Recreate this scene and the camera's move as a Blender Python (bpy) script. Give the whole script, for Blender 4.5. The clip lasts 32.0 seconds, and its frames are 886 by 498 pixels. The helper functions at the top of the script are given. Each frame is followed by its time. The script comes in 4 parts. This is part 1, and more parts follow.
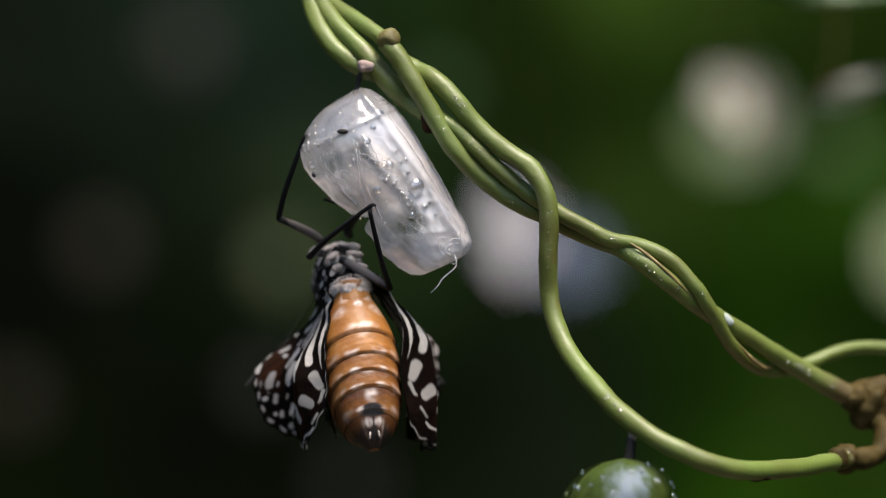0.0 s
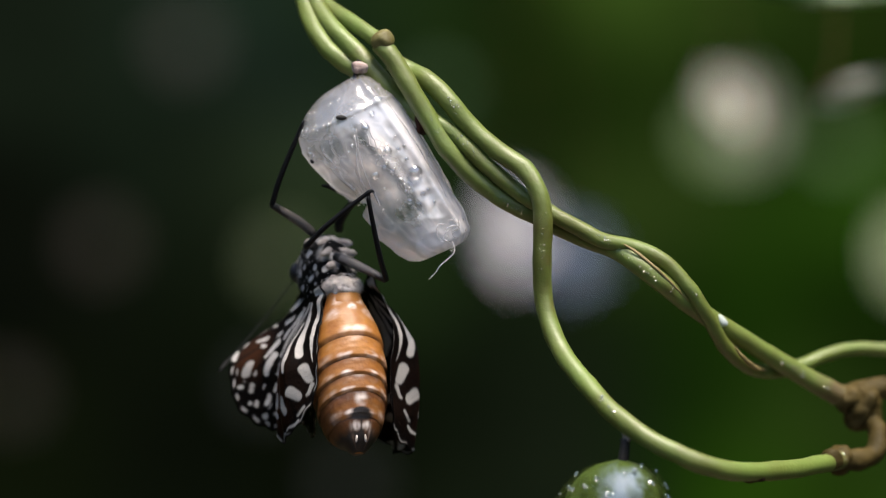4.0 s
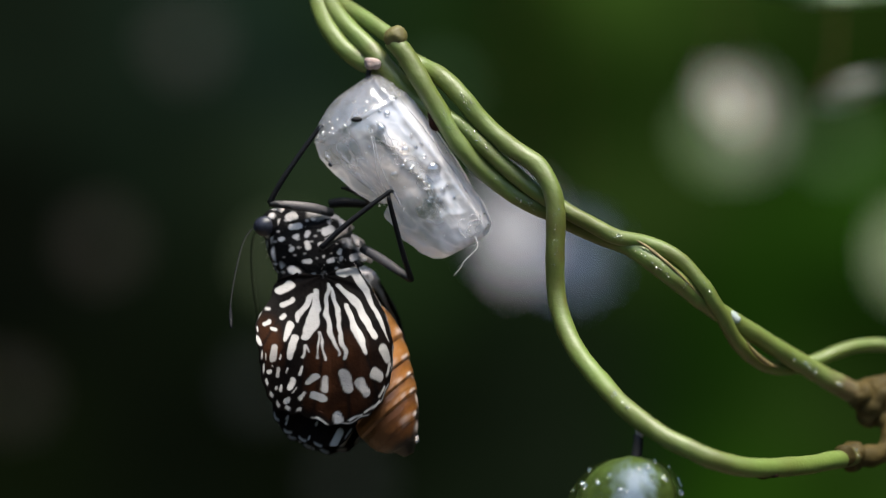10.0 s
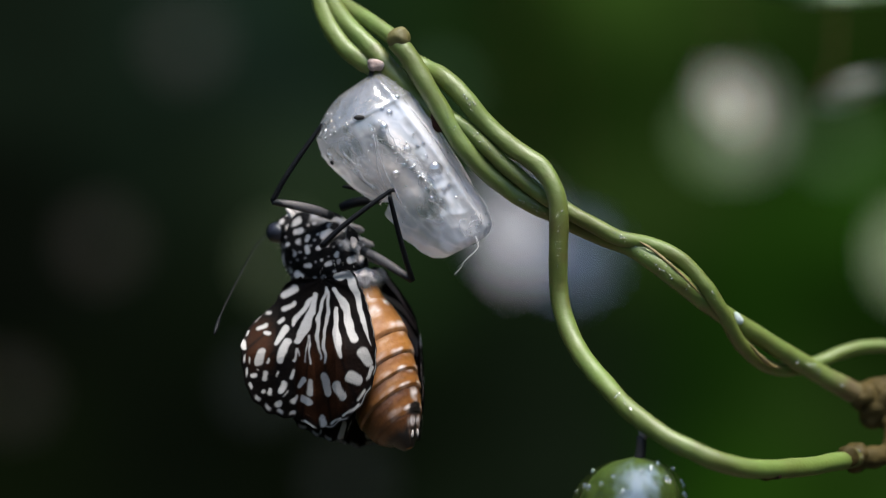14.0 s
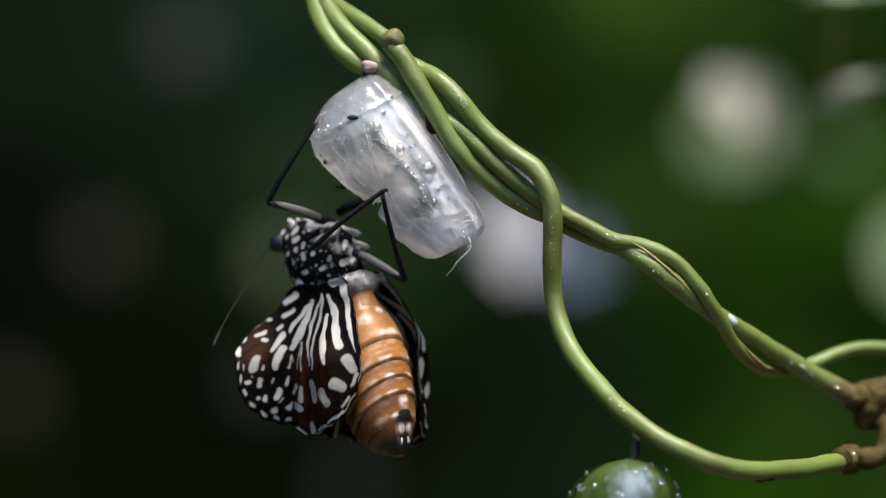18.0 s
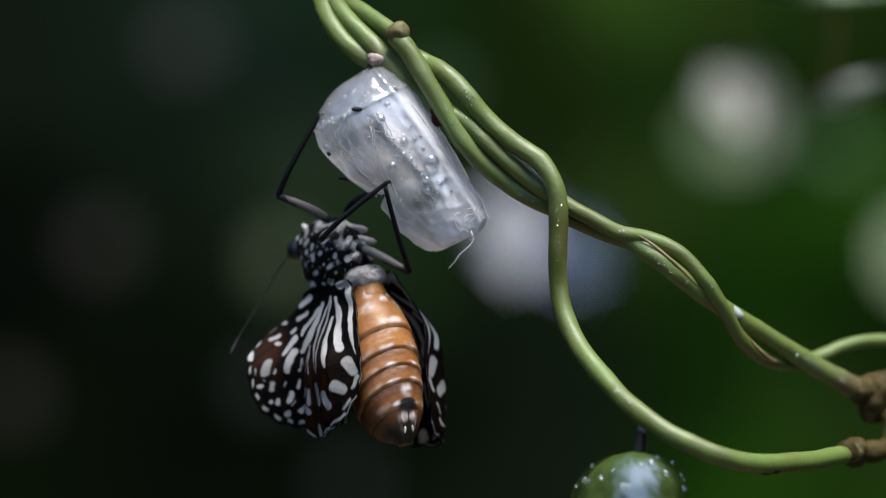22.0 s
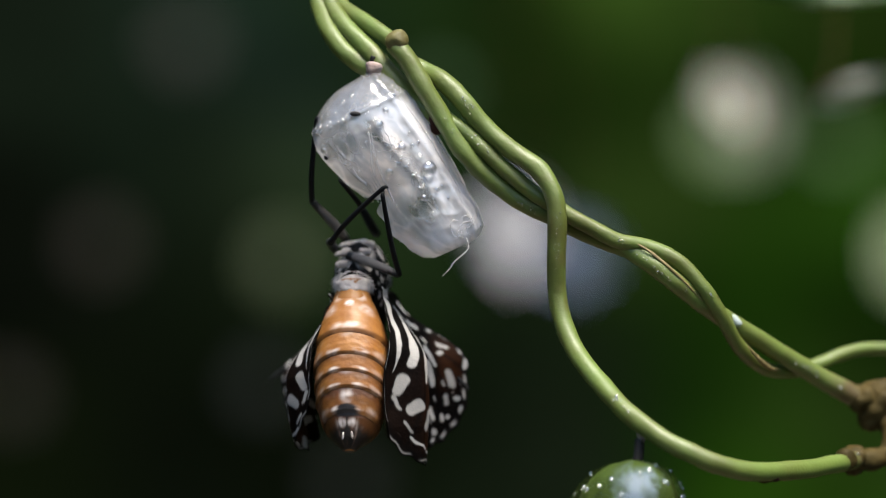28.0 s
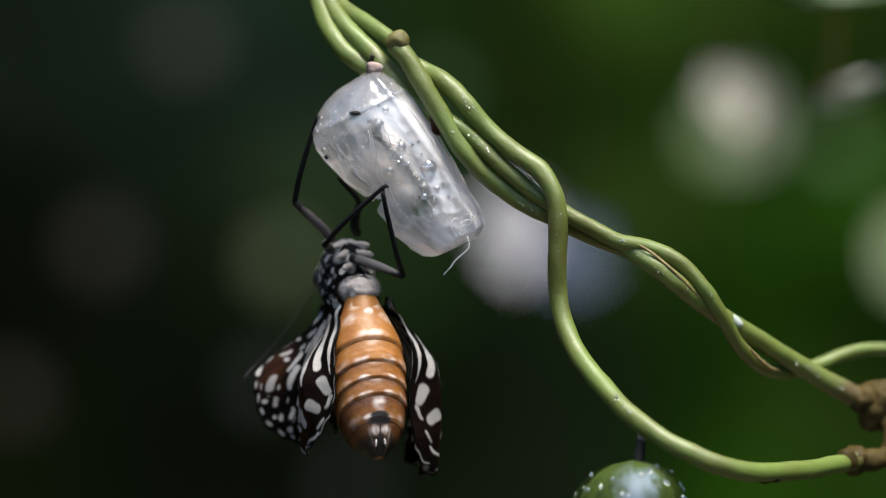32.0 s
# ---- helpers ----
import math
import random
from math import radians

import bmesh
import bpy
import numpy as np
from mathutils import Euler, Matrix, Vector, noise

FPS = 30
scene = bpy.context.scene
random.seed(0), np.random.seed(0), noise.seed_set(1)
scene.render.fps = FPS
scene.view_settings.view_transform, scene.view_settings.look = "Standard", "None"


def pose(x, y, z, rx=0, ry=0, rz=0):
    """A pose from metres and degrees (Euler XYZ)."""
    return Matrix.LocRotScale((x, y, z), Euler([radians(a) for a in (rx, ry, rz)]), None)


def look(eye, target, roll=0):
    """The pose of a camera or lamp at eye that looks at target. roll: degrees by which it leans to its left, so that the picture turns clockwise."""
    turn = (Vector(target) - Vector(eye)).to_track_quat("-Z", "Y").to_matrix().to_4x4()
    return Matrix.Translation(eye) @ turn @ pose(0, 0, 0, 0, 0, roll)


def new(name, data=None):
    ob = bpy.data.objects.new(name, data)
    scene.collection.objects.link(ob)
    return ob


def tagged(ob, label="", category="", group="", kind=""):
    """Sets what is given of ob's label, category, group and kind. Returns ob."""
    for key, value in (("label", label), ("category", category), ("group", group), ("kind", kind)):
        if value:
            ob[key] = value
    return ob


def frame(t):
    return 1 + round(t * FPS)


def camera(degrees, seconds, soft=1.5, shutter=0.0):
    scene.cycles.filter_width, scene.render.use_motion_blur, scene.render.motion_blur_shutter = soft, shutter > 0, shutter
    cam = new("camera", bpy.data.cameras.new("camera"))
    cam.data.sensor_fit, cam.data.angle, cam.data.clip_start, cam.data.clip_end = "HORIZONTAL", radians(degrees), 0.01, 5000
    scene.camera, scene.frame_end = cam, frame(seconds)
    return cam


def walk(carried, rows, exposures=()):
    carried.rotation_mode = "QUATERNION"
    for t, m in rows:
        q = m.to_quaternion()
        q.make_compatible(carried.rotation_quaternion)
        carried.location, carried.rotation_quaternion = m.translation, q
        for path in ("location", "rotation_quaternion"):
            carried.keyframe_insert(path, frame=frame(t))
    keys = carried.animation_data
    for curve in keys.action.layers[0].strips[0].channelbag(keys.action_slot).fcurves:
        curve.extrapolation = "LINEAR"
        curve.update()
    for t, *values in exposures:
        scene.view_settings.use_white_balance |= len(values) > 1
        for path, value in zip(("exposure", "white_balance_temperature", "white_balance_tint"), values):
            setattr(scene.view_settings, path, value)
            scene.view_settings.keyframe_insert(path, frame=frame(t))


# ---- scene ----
CENTRE = Vector((0, 0, 1.2))          # the middle of what the lens is set on, above the ground
eye = CENTRE + Vector((0, -0.452, 0))
cam = camera(12, 32.0, 1.2)
cam.data.dof.use_dof = True
cam.data.dof.focus_distance = 0.4485
cam.data.dof.aperture_fstop = 11.6
walk(cam, [(0, look(eye, CENTRE)), (32, look(eye, CENTRE))], exposures=[(0, 0.66, 7050, 12), (1, 0.76, 7050, 12), (3.5, 0.79, 7050, 12), (5.5, 0.77, 6750, 7), (9, 0.75, 6650, 7), (12, 0.71, 6600, 7), (13, 0.62, 6350, 7), (14.2, 0.63, 6400, 7), (17, 0.79, 6700, 7), (21, 0.71, 6500, 7), (21.8, 0.53, 6100, 7), (23.2, 0.53, 6100, 7), (24, 0.70, 6500, 7), (28, 0.79, 6750, 7), (32, 0.77, 6700, 7)])

# ---- light ----
world = bpy.data.worlds.new("sky")
scene.world = world
world.use_nodes = True
sky = world.node_tree.nodes.new("ShaderNodeTexSky")
sky.sky_type, sky.sun_disc = "NISHITA", False
sky.sun_elevation, sky.sun_rotation = radians(70), radians(148)
world.node_tree.links.new(sky.outputs["Color"], world.node_tree.nodes["Background"].inputs["Color"])
world.node_tree.nodes["Background"].inputs["Strength"].default_value = 0.15
sun = new("sun", bpy.data.lights.new("sun", "SUN"))
sun.data.energy, sun.data.angle, sun.data.color = 5.4, radians(30), (1.0, 0.95, 0.88)
sun.matrix_world = look((0.18, -0.29, 2.14), (0, 0, 1.2))


# ---- materials ----
def shader(name, base, rough=0.5, second=None, scale=900.0, bump=0.15, bump_scale=2500.0, coat=0.0, mix_lo=0.35, mix_hi=0.65, spec=0.5, coat_rough=0.05):
    """A procedural surface: two tones in cloudy patches, fine relief."""
    m = bpy.data.materials.new(name)
    m.use_nodes = True
    n, l = m.node_tree.nodes, m.node_tree.links
    b = n["Principled BSDF"]
    geo = n.new("ShaderNodeTexCoord")
    tex = n.new("ShaderNodeTexNoise")
    tex.inputs["Scale"].default_value, tex.inputs["Detail"].default_value, tex.inputs["Roughness"].default_value = scale, 9, 0.62
    l.new(geo.outputs["Object"], tex.inputs["Vector"])
    ramp = n.new("ShaderNodeValToRGB")
    ramp.color_ramp.elements[0].position, ramp.color_ramp.elements[1].position = mix_lo, mix_hi
    ramp.color_ramp.elements[0].color = (*base, 1)
    ramp.color_ramp.elements[1].color = (*(second or [c * 0.75 for c in base]), 1)
    l.new(tex.outputs["Fac"], ramp.inputs["Fac"])
    l.new(ramp.outputs["Color"], b.inputs["Base Color"])
    fine = n.new("ShaderNodeTexNoise")
    fine.inputs["Scale"].default_value, fine.inputs["Detail"].default_value = bump_scale, 3
    l.new(geo.outputs["Object"], fine.inputs["Vector"])
    bp = n.new("ShaderNodeBump")
    bp.inputs["Strength"].default_value, bp.inputs["Distance"].default_value = bump, 0.0002
    l.new(fine.outputs["Fac"], bp.inputs["Height"])
    l.new(bp.outputs["Normal"], b.inputs["Normal"])
    b.inputs["Roughness"].default_value = rough
    b.inputs["Coat Weight"].default_value = coat
    b.inputs["Coat Roughness"].default_value = coat_rough
    b.inputs["Specular IOR Level"].default_value = spec
    return m


def marked(m, attribute, colour):
    """Lay a second colour over a surface where the mesh's own pattern says so."""
    n, l = m.node_tree.nodes, m.node_tree.links
    b = n["Principled BSDF"]
    old = b.inputs["Base Color"].links[0].from_socket
    at = n.new("ShaderNodeAttribute")
    at.attribute_name = attribute
    mx = n.new("ShaderNodeMix")
    mx.data_type = "RGBA"
    l.new(at.outputs["Fac"], mx.inputs["Factor"])
    l.new(old, mx.inputs["A"])
    mx.inputs["B"].default_value = (*colour, 1)
    l.new(mx.outputs["Result"], b.inputs["Base Color"])
    if "Translucent BSDF" in n:
        l.new(mx.outputs["Result"], n["Translucent BSDF"].inputs["Color"])
    return m


def dew_skin(name, gloss):
    """A small clear bead: light goes straight through, the skin glints."""
    m = bpy.data.materials.new(name)
    m.use_nodes = True
    n, l = m.node_tree.nodes, m.node_tree.links
    n.remove(n["Principled BSDF"])
    clear, shine, mix = n.new("ShaderNodeBsdfTransparent"), n.new("ShaderNodeBsdfGlossy"), n.new("ShaderNodeMixShader")
    shine.inputs["Roughness"].default_value = 0.22
    shine.inputs["Color"].default_value = (1.0, 0.95, 0.86, 1)
    edge = n.new("ShaderNodeFresnel")
    edge.inputs["IOR"].default_value = 1.33
    rng = n.new("ShaderNodeMapRange")
    rng.inputs["To Min"].default_value, rng.inputs["To Max"].default_value = gloss, 0.7
    l.new(edge.outputs["Fac"], rng.inputs["Value"])
    l.new(rng.outputs["Result"], mix.inputs["Fac"])
    l.new(clear.outputs["BSDF"], mix.inputs[1])
    l.new(shine.outputs["BSDF"], mix.inputs[2])
    l.new(mix.outputs["Shader"], n["Material Output"].inputs["Surface"])
    return m


def lens_bead(name):
    """A large drop that bends the light and glints."""
    m = bpy.data.materials.new(name)
    m.use_nodes = True
    n, l = m.node_tree.nodes, m.node_tree.links
    n.remove(n["Principled BSDF"])
    glass, clear, mix = n.new("ShaderNodeBsdfGlass"), n.new("ShaderNodeBsdfTransparent"), n.new("ShaderNodeMixShader")
    glass.inputs["IOR"].default_value, glass.inputs["Roughness"].default_value = 1.33, 0.05
    mix.inputs["Fac"].default_value = 0.12
    l.new(glass.outputs["BSDF"], mix.inputs[1])
    l.new(clear.outputs["BSDF"], mix.inputs[2])
    shine, both = n.new("ShaderNodeBsdfGlossy"), n.new("ShaderNodeMixShader")
    shine.inputs["Roughness"].default_value = 0.12
    both.inputs["Fac"].default_value = 0.26
    l.new(mix.outputs["Shader"], both.inputs[1])
    l.new(shine.outputs["BSDF"], both.inputs[2])
    l.new(both.outputs["Shader"], n["Material Output"].inputs["Surface"])
    return m


def membrane(name, tint, clear, rough, bump=0.5, scale=500.0, stain=None, spread=0.24, shine=0.04, spec=0.8):
    """A thin dried skin: part of the light goes straight through, the rest is scattered or mirrored."""
    m = shader(name, tint, rough, stain or [c * 0.86 for c in tint], 200.0, bump, scale, spec=spec)
    n, l = m.node_tree.nodes, m.node_tree.links
    b, out = n["Principled BSDF"], n["Material Output"]
    trans = n.new("ShaderNodeBsdfTranslucent")
    trans.inputs["Color"].default_value = (*tint, 1)
    add = n.new("ShaderNodeMixShader")
    add.inputs["Fac"].default_value = 0.25
    l.new(b.outputs["BSDF"], add.inputs[1])
    l.new(trans.outputs["BSDF"], add.inputs[2])
    thin = n.new("ShaderNodeBsdfTransparent")
    tex = n.new("ShaderNodeTexNoise")
    tex.inputs["Scale"].default_value, tex.inputs["Detail"].default_value = 170.0, 4
    l.new(n["Texture Coordinate"].outputs["Object"], tex.inputs["Vector"])
    rng = n.new("ShaderNodeMapRange")
    rng.inputs["From Min"].default_value, rng.inputs["From Max"].default_value = 0.3, 0.7
    rng.inputs["To Min"].default_value, rng.inputs["To Max"].default_value = clear - spread, clear + spread
    l.new(tex.outputs["Fac"], rng.inputs["Value"])
    thick = n.new("ShaderNodeAttribute")
    thick.attribute_name = "milk"
    less = n.new("ShaderNodeMath")
    less.operation, less.use_clamp = "SUBTRACT", True
    l.new(rng.outputs["Result"], less.inputs[0])
    l.new(thick.outputs["Fac"], less.inputs[1])
    mix = n.new("ShaderNodeMixShader")
    l.new(less.outputs["Value"], mix.inputs["Fac"])
    l.new(add.outputs["Shader"], mix.inputs[1])
    l.new(thin.outputs["BSDF"], mix.inputs[2])
    gloss, wet = n.new("ShaderNodeBsdfGlossy"), n.new("ShaderNodeMixShader")
    gloss.inputs["Roughness"].default_value = rough * .5
    wet.inputs["Fac"].default_value = shine
    l.new(n["Bump"].outputs["Normal"], gloss.inputs["Normal"])
    l.new(mix.outputs["Shader"], wet.inputs[1])
    l.new(gloss.outputs["BSDF"], wet.inputs[2])
    l.new(wet.outputs["Shader"], out.inputs["Surface"])
    return m


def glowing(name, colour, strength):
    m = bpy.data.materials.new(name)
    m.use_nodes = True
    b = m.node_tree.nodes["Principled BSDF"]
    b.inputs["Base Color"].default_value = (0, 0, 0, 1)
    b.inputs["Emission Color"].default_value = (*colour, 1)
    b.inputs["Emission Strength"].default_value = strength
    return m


STEM = marked(shader("vine_skin", (0.116, 0.166, 0.032), 0.5, (0.082, 0.086, 0.014), 110.0, 0.3, 2200.0, 0.15, mix_lo=.34, mix_hi=.70, spec=0.5, coat_rough=0.38), "old", (0.075, 0.050, 0.014))
NODE = shader("node_bark", (0.14, 0.125, 0.028), 0.6, (0.065, 0.05, 0.014), 500.0, 0.6, 1200.0)
STEM_DARK = shader("old_vine_skin", (0.066, 0.046, 0.014), 0.6, (0.024, 0.018, 0.005), 420.0, 0.8, 1200.0, spec=0.1)
SCAR = shader("bark_scar", (0.045, 0.014, 0.009), 0.8, (0.016, 0.008, 0.006), 700.0, 0.8, 1500.0, spec=0.1)
SHEATH = shader("dry_sheath", (0.26, 0.20, 0.08), 0.6, (0.14, 0.10, 0.035), 600.0, 0.5, 1500.0)
BLUISH = shader("bluish_patch", (0.42, 0.46, 0.46), 0.7, (0.25, 0.30, 0.26), 800.0, 0.4, 2000.0)
SILK = shader("silk", (0.42, 0.33, 0.30), 0.8, (0.22, 0.15, 0.13), 900.0, 0.5, 2500.0)
DARK = shader("black_chitin", (0.008, 0.007, 0.007), 0.65, (0.02, 0.018, 0.018), 800.0, 0.2, spec=0.25)
FUZZ = shader("grey_fuzz", (0.66, 0.58, 0.54), 0.85, (0.42, 0.37, 0.34), 700.0, 0.7, 3500.0)
FUZZ_DARK = shader("dark_fuzz", (0.50, 0.43, 0.39), 0.85, (0.20, 0.17, 0.155), 420.0, 0.7, 3500.0)
LEG = shader("leg_chitin", (0.006, 0.006, 0.007), 0.4, (0.010, 0.010, 0.011), 700.0, 0.2, spec=0.07)
LEG_PALE = marked(shader("leg_pale", (0.010, 0.010, 0.011), 0.4, (0.02, 0.02, 0.02), 700.0, 0.2, spec=0.2), "mark", (0.12, 0.105, 0.10))
EYE = shader("eye", (0.008, 0.008, 0.014), 0.42, (0.014, 0.014, 0.024), 900.0, 0.1, 6000.0)
THORAX = marked(shader("thorax", (0.003, 0.0026, 0.0026), 0.65, (0.006, 0.005, 0.005), 700.0, 0.4, 3000.0, spec=0.06), "mark", (0.48, 0.44, 0.42))
ABDOMEN = marked(marked(marked(shader("abdomen", (0.335, 0.140, 0.031), 0.48, (0.235, 0.082, 0.014), 300.0, 0.25, 1800.0, 0.05, spec=0.42, coat_rough=.22), "ring_dark", (0.045, 0.012, 0.003)), "mark", (0.72, 0.64, 0.60)), "tip", (0.008, 0.005, 0.004))
WING = marked(marked(shader("wing_scales", (0.0018, 0.0013, 0.0013), 0.6, (0.0035, 0.0024, 0.002), 500.0, 0.35, 2600.0, spec=0.03), "tan", (0.026, 0.0092, 0.0038)), "mark", (0.37, 0.345, 0.325))
# the sky's bluish reflection is put into the first tint
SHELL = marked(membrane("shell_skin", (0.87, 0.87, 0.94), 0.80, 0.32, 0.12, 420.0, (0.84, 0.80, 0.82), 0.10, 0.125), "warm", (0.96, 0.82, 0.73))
FOLD = membrane("dry_fold", (0.80, 0.77, 0.77), 0.72, 0.4)
FIBRE = shader("silk_fibre", (0.85, 0.83, 0.82), 0.5, (0.7, 0.66, 0.64), 900.0)
WATER = dew_skin("water", 0.5)
BEAD = lens_bead("water_bead")
PUPA = membrane("green_pupa", (0.050, 0.075, 0.014), 0.78, 0.5, 0.3, 260.0, spread=.2, shine=0.004, spec=.12)
PUPA_IN = marked(shader("pupa_body", (0.055, 0.085, 0.016), 0.6, (0.03, 0.05, 0.01), 260.0, spec=.1), "mark", (0.24, 0.30, 0.40))
LEAF = shader("leaf", (0.045, 0.11, 0.02), 0.45, (0.07, 0.15, 0.03), 25.0, 0.2, 300.0)
SOIL = shader("soil", (0.06, 0.045, 0.03), 0.95, (0.10, 0.075, 0.05), 6.0, 0.6, 60.0)


# ---- making meshes ----
def part(name, bm, material, parent=None, label="", smooth=True):
    """Link a bmesh, drawn in millimetres, as one mesh object under a thing or a part."""
    bmesh.ops.scale(bm, vec=(0.001, 0.001, 0.001), verts=bm.verts)
    me = bpy.data.meshes.new(name)
    bm.to_mesh(me)
    bm.free()
    for p in me.polygons:
        p.use_smooth = smooth
    me.materials.append(material)
    ob = new(name, me)
    ob.parent = parent
    if label:
        tagged(ob, label)
    return ob


def thing(name, place, label, category, group="", kind=""):
    ob = new(name)
    ob.empty_display_size = 0.002
    ob.location = place
    return tagged(ob, label, category, group, kind)


def at(x, y, z):
    """Millimetres about the centre, in the world's metres."""
    return CENTRE + Vector((x, y, z)) * 0.001


def spline(pts, steps):
    """Points along a smooth curve through pts."""
    p = [Vector(q) for q in pts]
    p = [2 * p[0] - p[1]] + p + [2 * p[-1] - p[-2]]
    out = []
    for i in range(1, len(p) - 2):
        for k in range(steps):
            t = k / steps
            a, b, c, d = p[i - 1], p[i], p[i + 1], p[i + 2]
            out.append(0.5 * ((2 * b) + (c - a) * t + (2 * a - 5 * b + 4 * c - d) * t * t + (3 * b - a - 3 * c + d) * t ** 3))
    return out + [p[-2]]


def tube(pts, radius, sides=12, steps=8, uneven=0.0, seed=0.0):
    """A round stalk along pts. radius: a number, or a function of the way along, 0 to 1."""
    bm = bmesh.new()
    path = spline(pts, steps)
    side = Vector((0.31, 0.77, 0.55))
    rings = []
    for i, q in enumerate(path):
        d = (path[min(i + 1, len(path) - 1)] - path[max(i - 1, 0)]).normalized()
        side = (side - d * side.dot(d)).normalized()
        up = d.cross(side)
        u = i / (len(path) - 1)
        r = radius(u) if callable(radius) else radius
        ring = []
        for k in range(sides):
            a = 2 * math.pi * k / sides
            n = side * math.cos(a) + up * math.sin(a)
            w = 1 + uneven * noise.noise(q * 0.45 + n * 0.8 + Vector((seed, 0, 0)))
            ring.append(bm.verts.new(q + n * r * w))
        rings.append(ring)
    for a, b in zip(rings, rings[1:]):
        for k in range(sides):
            bm.faces.new((a[k], a[(k + 1) % sides], b[(k + 1) % sides], b[k]))
    bm.faces.new(rings[0][::-1])
    bm.faces.new(rings[-1])
    return bm


def blob(radii, place=(0, 0, 0), rings=16, sides=20, uneven=0.0, freq=0.6, turn=None):
    bm = bmesh.new()
    bmesh.ops.create_uvsphere(bm, u_segments=sides, v_segments=rings, radius=1)
    for v in bm.verts:
        n = v.co.copy()
        c = Vector((n.x * radii[0], n.y * radii[1], n.z * radii[2]))
        c *= 1 + uneven * noise.noise(c * freq + Vector(place))
        v.co = (turn @ c if turn else c) + Vector(place)
    return bm


def attribute(ob, name, values):
    a = ob.data.attributes.new(name, "FLOAT", "POINT")
    a.data.foreach_set("value", np.asarray(values, dtype=np.float32))


def soft_step(d, soft):
    """1 inside (d < 0), 0 outside, over a soft edge."""
    return np.clip(0.5 - d / (2 * soft), 0, 1)


def capsule(p, q, a, b, ra, rb):
    """How far the points (p, q) lie outside a tapering streak from a to b."""
    dx, dy = b[0] - a[0], b[1] - a[1]
    t = np.clip(((p - a[0]) * dx + (q - a[1]) * dy) / max(dx * dx + dy * dy, 1e-9), 0, 1)
    return np.hypot(p - a[0] - t * dx, q - a[1] - t * dy) - (ra + (rb - ra) * t)


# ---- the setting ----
# the far foliage's light, painted as glow: place across and up on the backdrop in millimetres, and emitted colour
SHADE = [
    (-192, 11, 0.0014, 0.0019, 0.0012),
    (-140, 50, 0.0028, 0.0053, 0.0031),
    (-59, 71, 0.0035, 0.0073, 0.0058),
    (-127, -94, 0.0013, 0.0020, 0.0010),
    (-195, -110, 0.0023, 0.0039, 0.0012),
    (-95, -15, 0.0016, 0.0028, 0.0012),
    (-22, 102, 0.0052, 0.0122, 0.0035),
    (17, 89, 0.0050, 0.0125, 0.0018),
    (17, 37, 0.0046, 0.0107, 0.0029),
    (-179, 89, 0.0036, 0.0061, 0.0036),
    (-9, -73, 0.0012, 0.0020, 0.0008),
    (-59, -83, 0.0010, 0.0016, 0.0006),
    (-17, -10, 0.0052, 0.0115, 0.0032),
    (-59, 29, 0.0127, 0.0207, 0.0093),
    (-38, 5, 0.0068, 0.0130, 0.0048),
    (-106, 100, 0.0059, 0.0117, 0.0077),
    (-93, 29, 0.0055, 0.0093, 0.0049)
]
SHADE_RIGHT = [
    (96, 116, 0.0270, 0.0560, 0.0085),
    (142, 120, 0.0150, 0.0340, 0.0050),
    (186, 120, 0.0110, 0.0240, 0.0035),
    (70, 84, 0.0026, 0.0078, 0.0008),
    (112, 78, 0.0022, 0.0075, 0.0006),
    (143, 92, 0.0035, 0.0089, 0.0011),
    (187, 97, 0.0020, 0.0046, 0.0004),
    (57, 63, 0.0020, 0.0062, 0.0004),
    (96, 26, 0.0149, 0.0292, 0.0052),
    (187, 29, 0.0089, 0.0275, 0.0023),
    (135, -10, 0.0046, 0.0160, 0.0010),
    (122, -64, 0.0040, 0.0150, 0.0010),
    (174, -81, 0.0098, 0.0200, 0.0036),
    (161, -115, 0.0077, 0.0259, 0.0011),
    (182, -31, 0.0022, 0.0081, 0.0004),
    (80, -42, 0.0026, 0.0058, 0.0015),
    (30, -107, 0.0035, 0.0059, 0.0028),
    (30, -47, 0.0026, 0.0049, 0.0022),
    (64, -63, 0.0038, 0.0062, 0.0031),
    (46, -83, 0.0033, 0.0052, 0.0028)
]


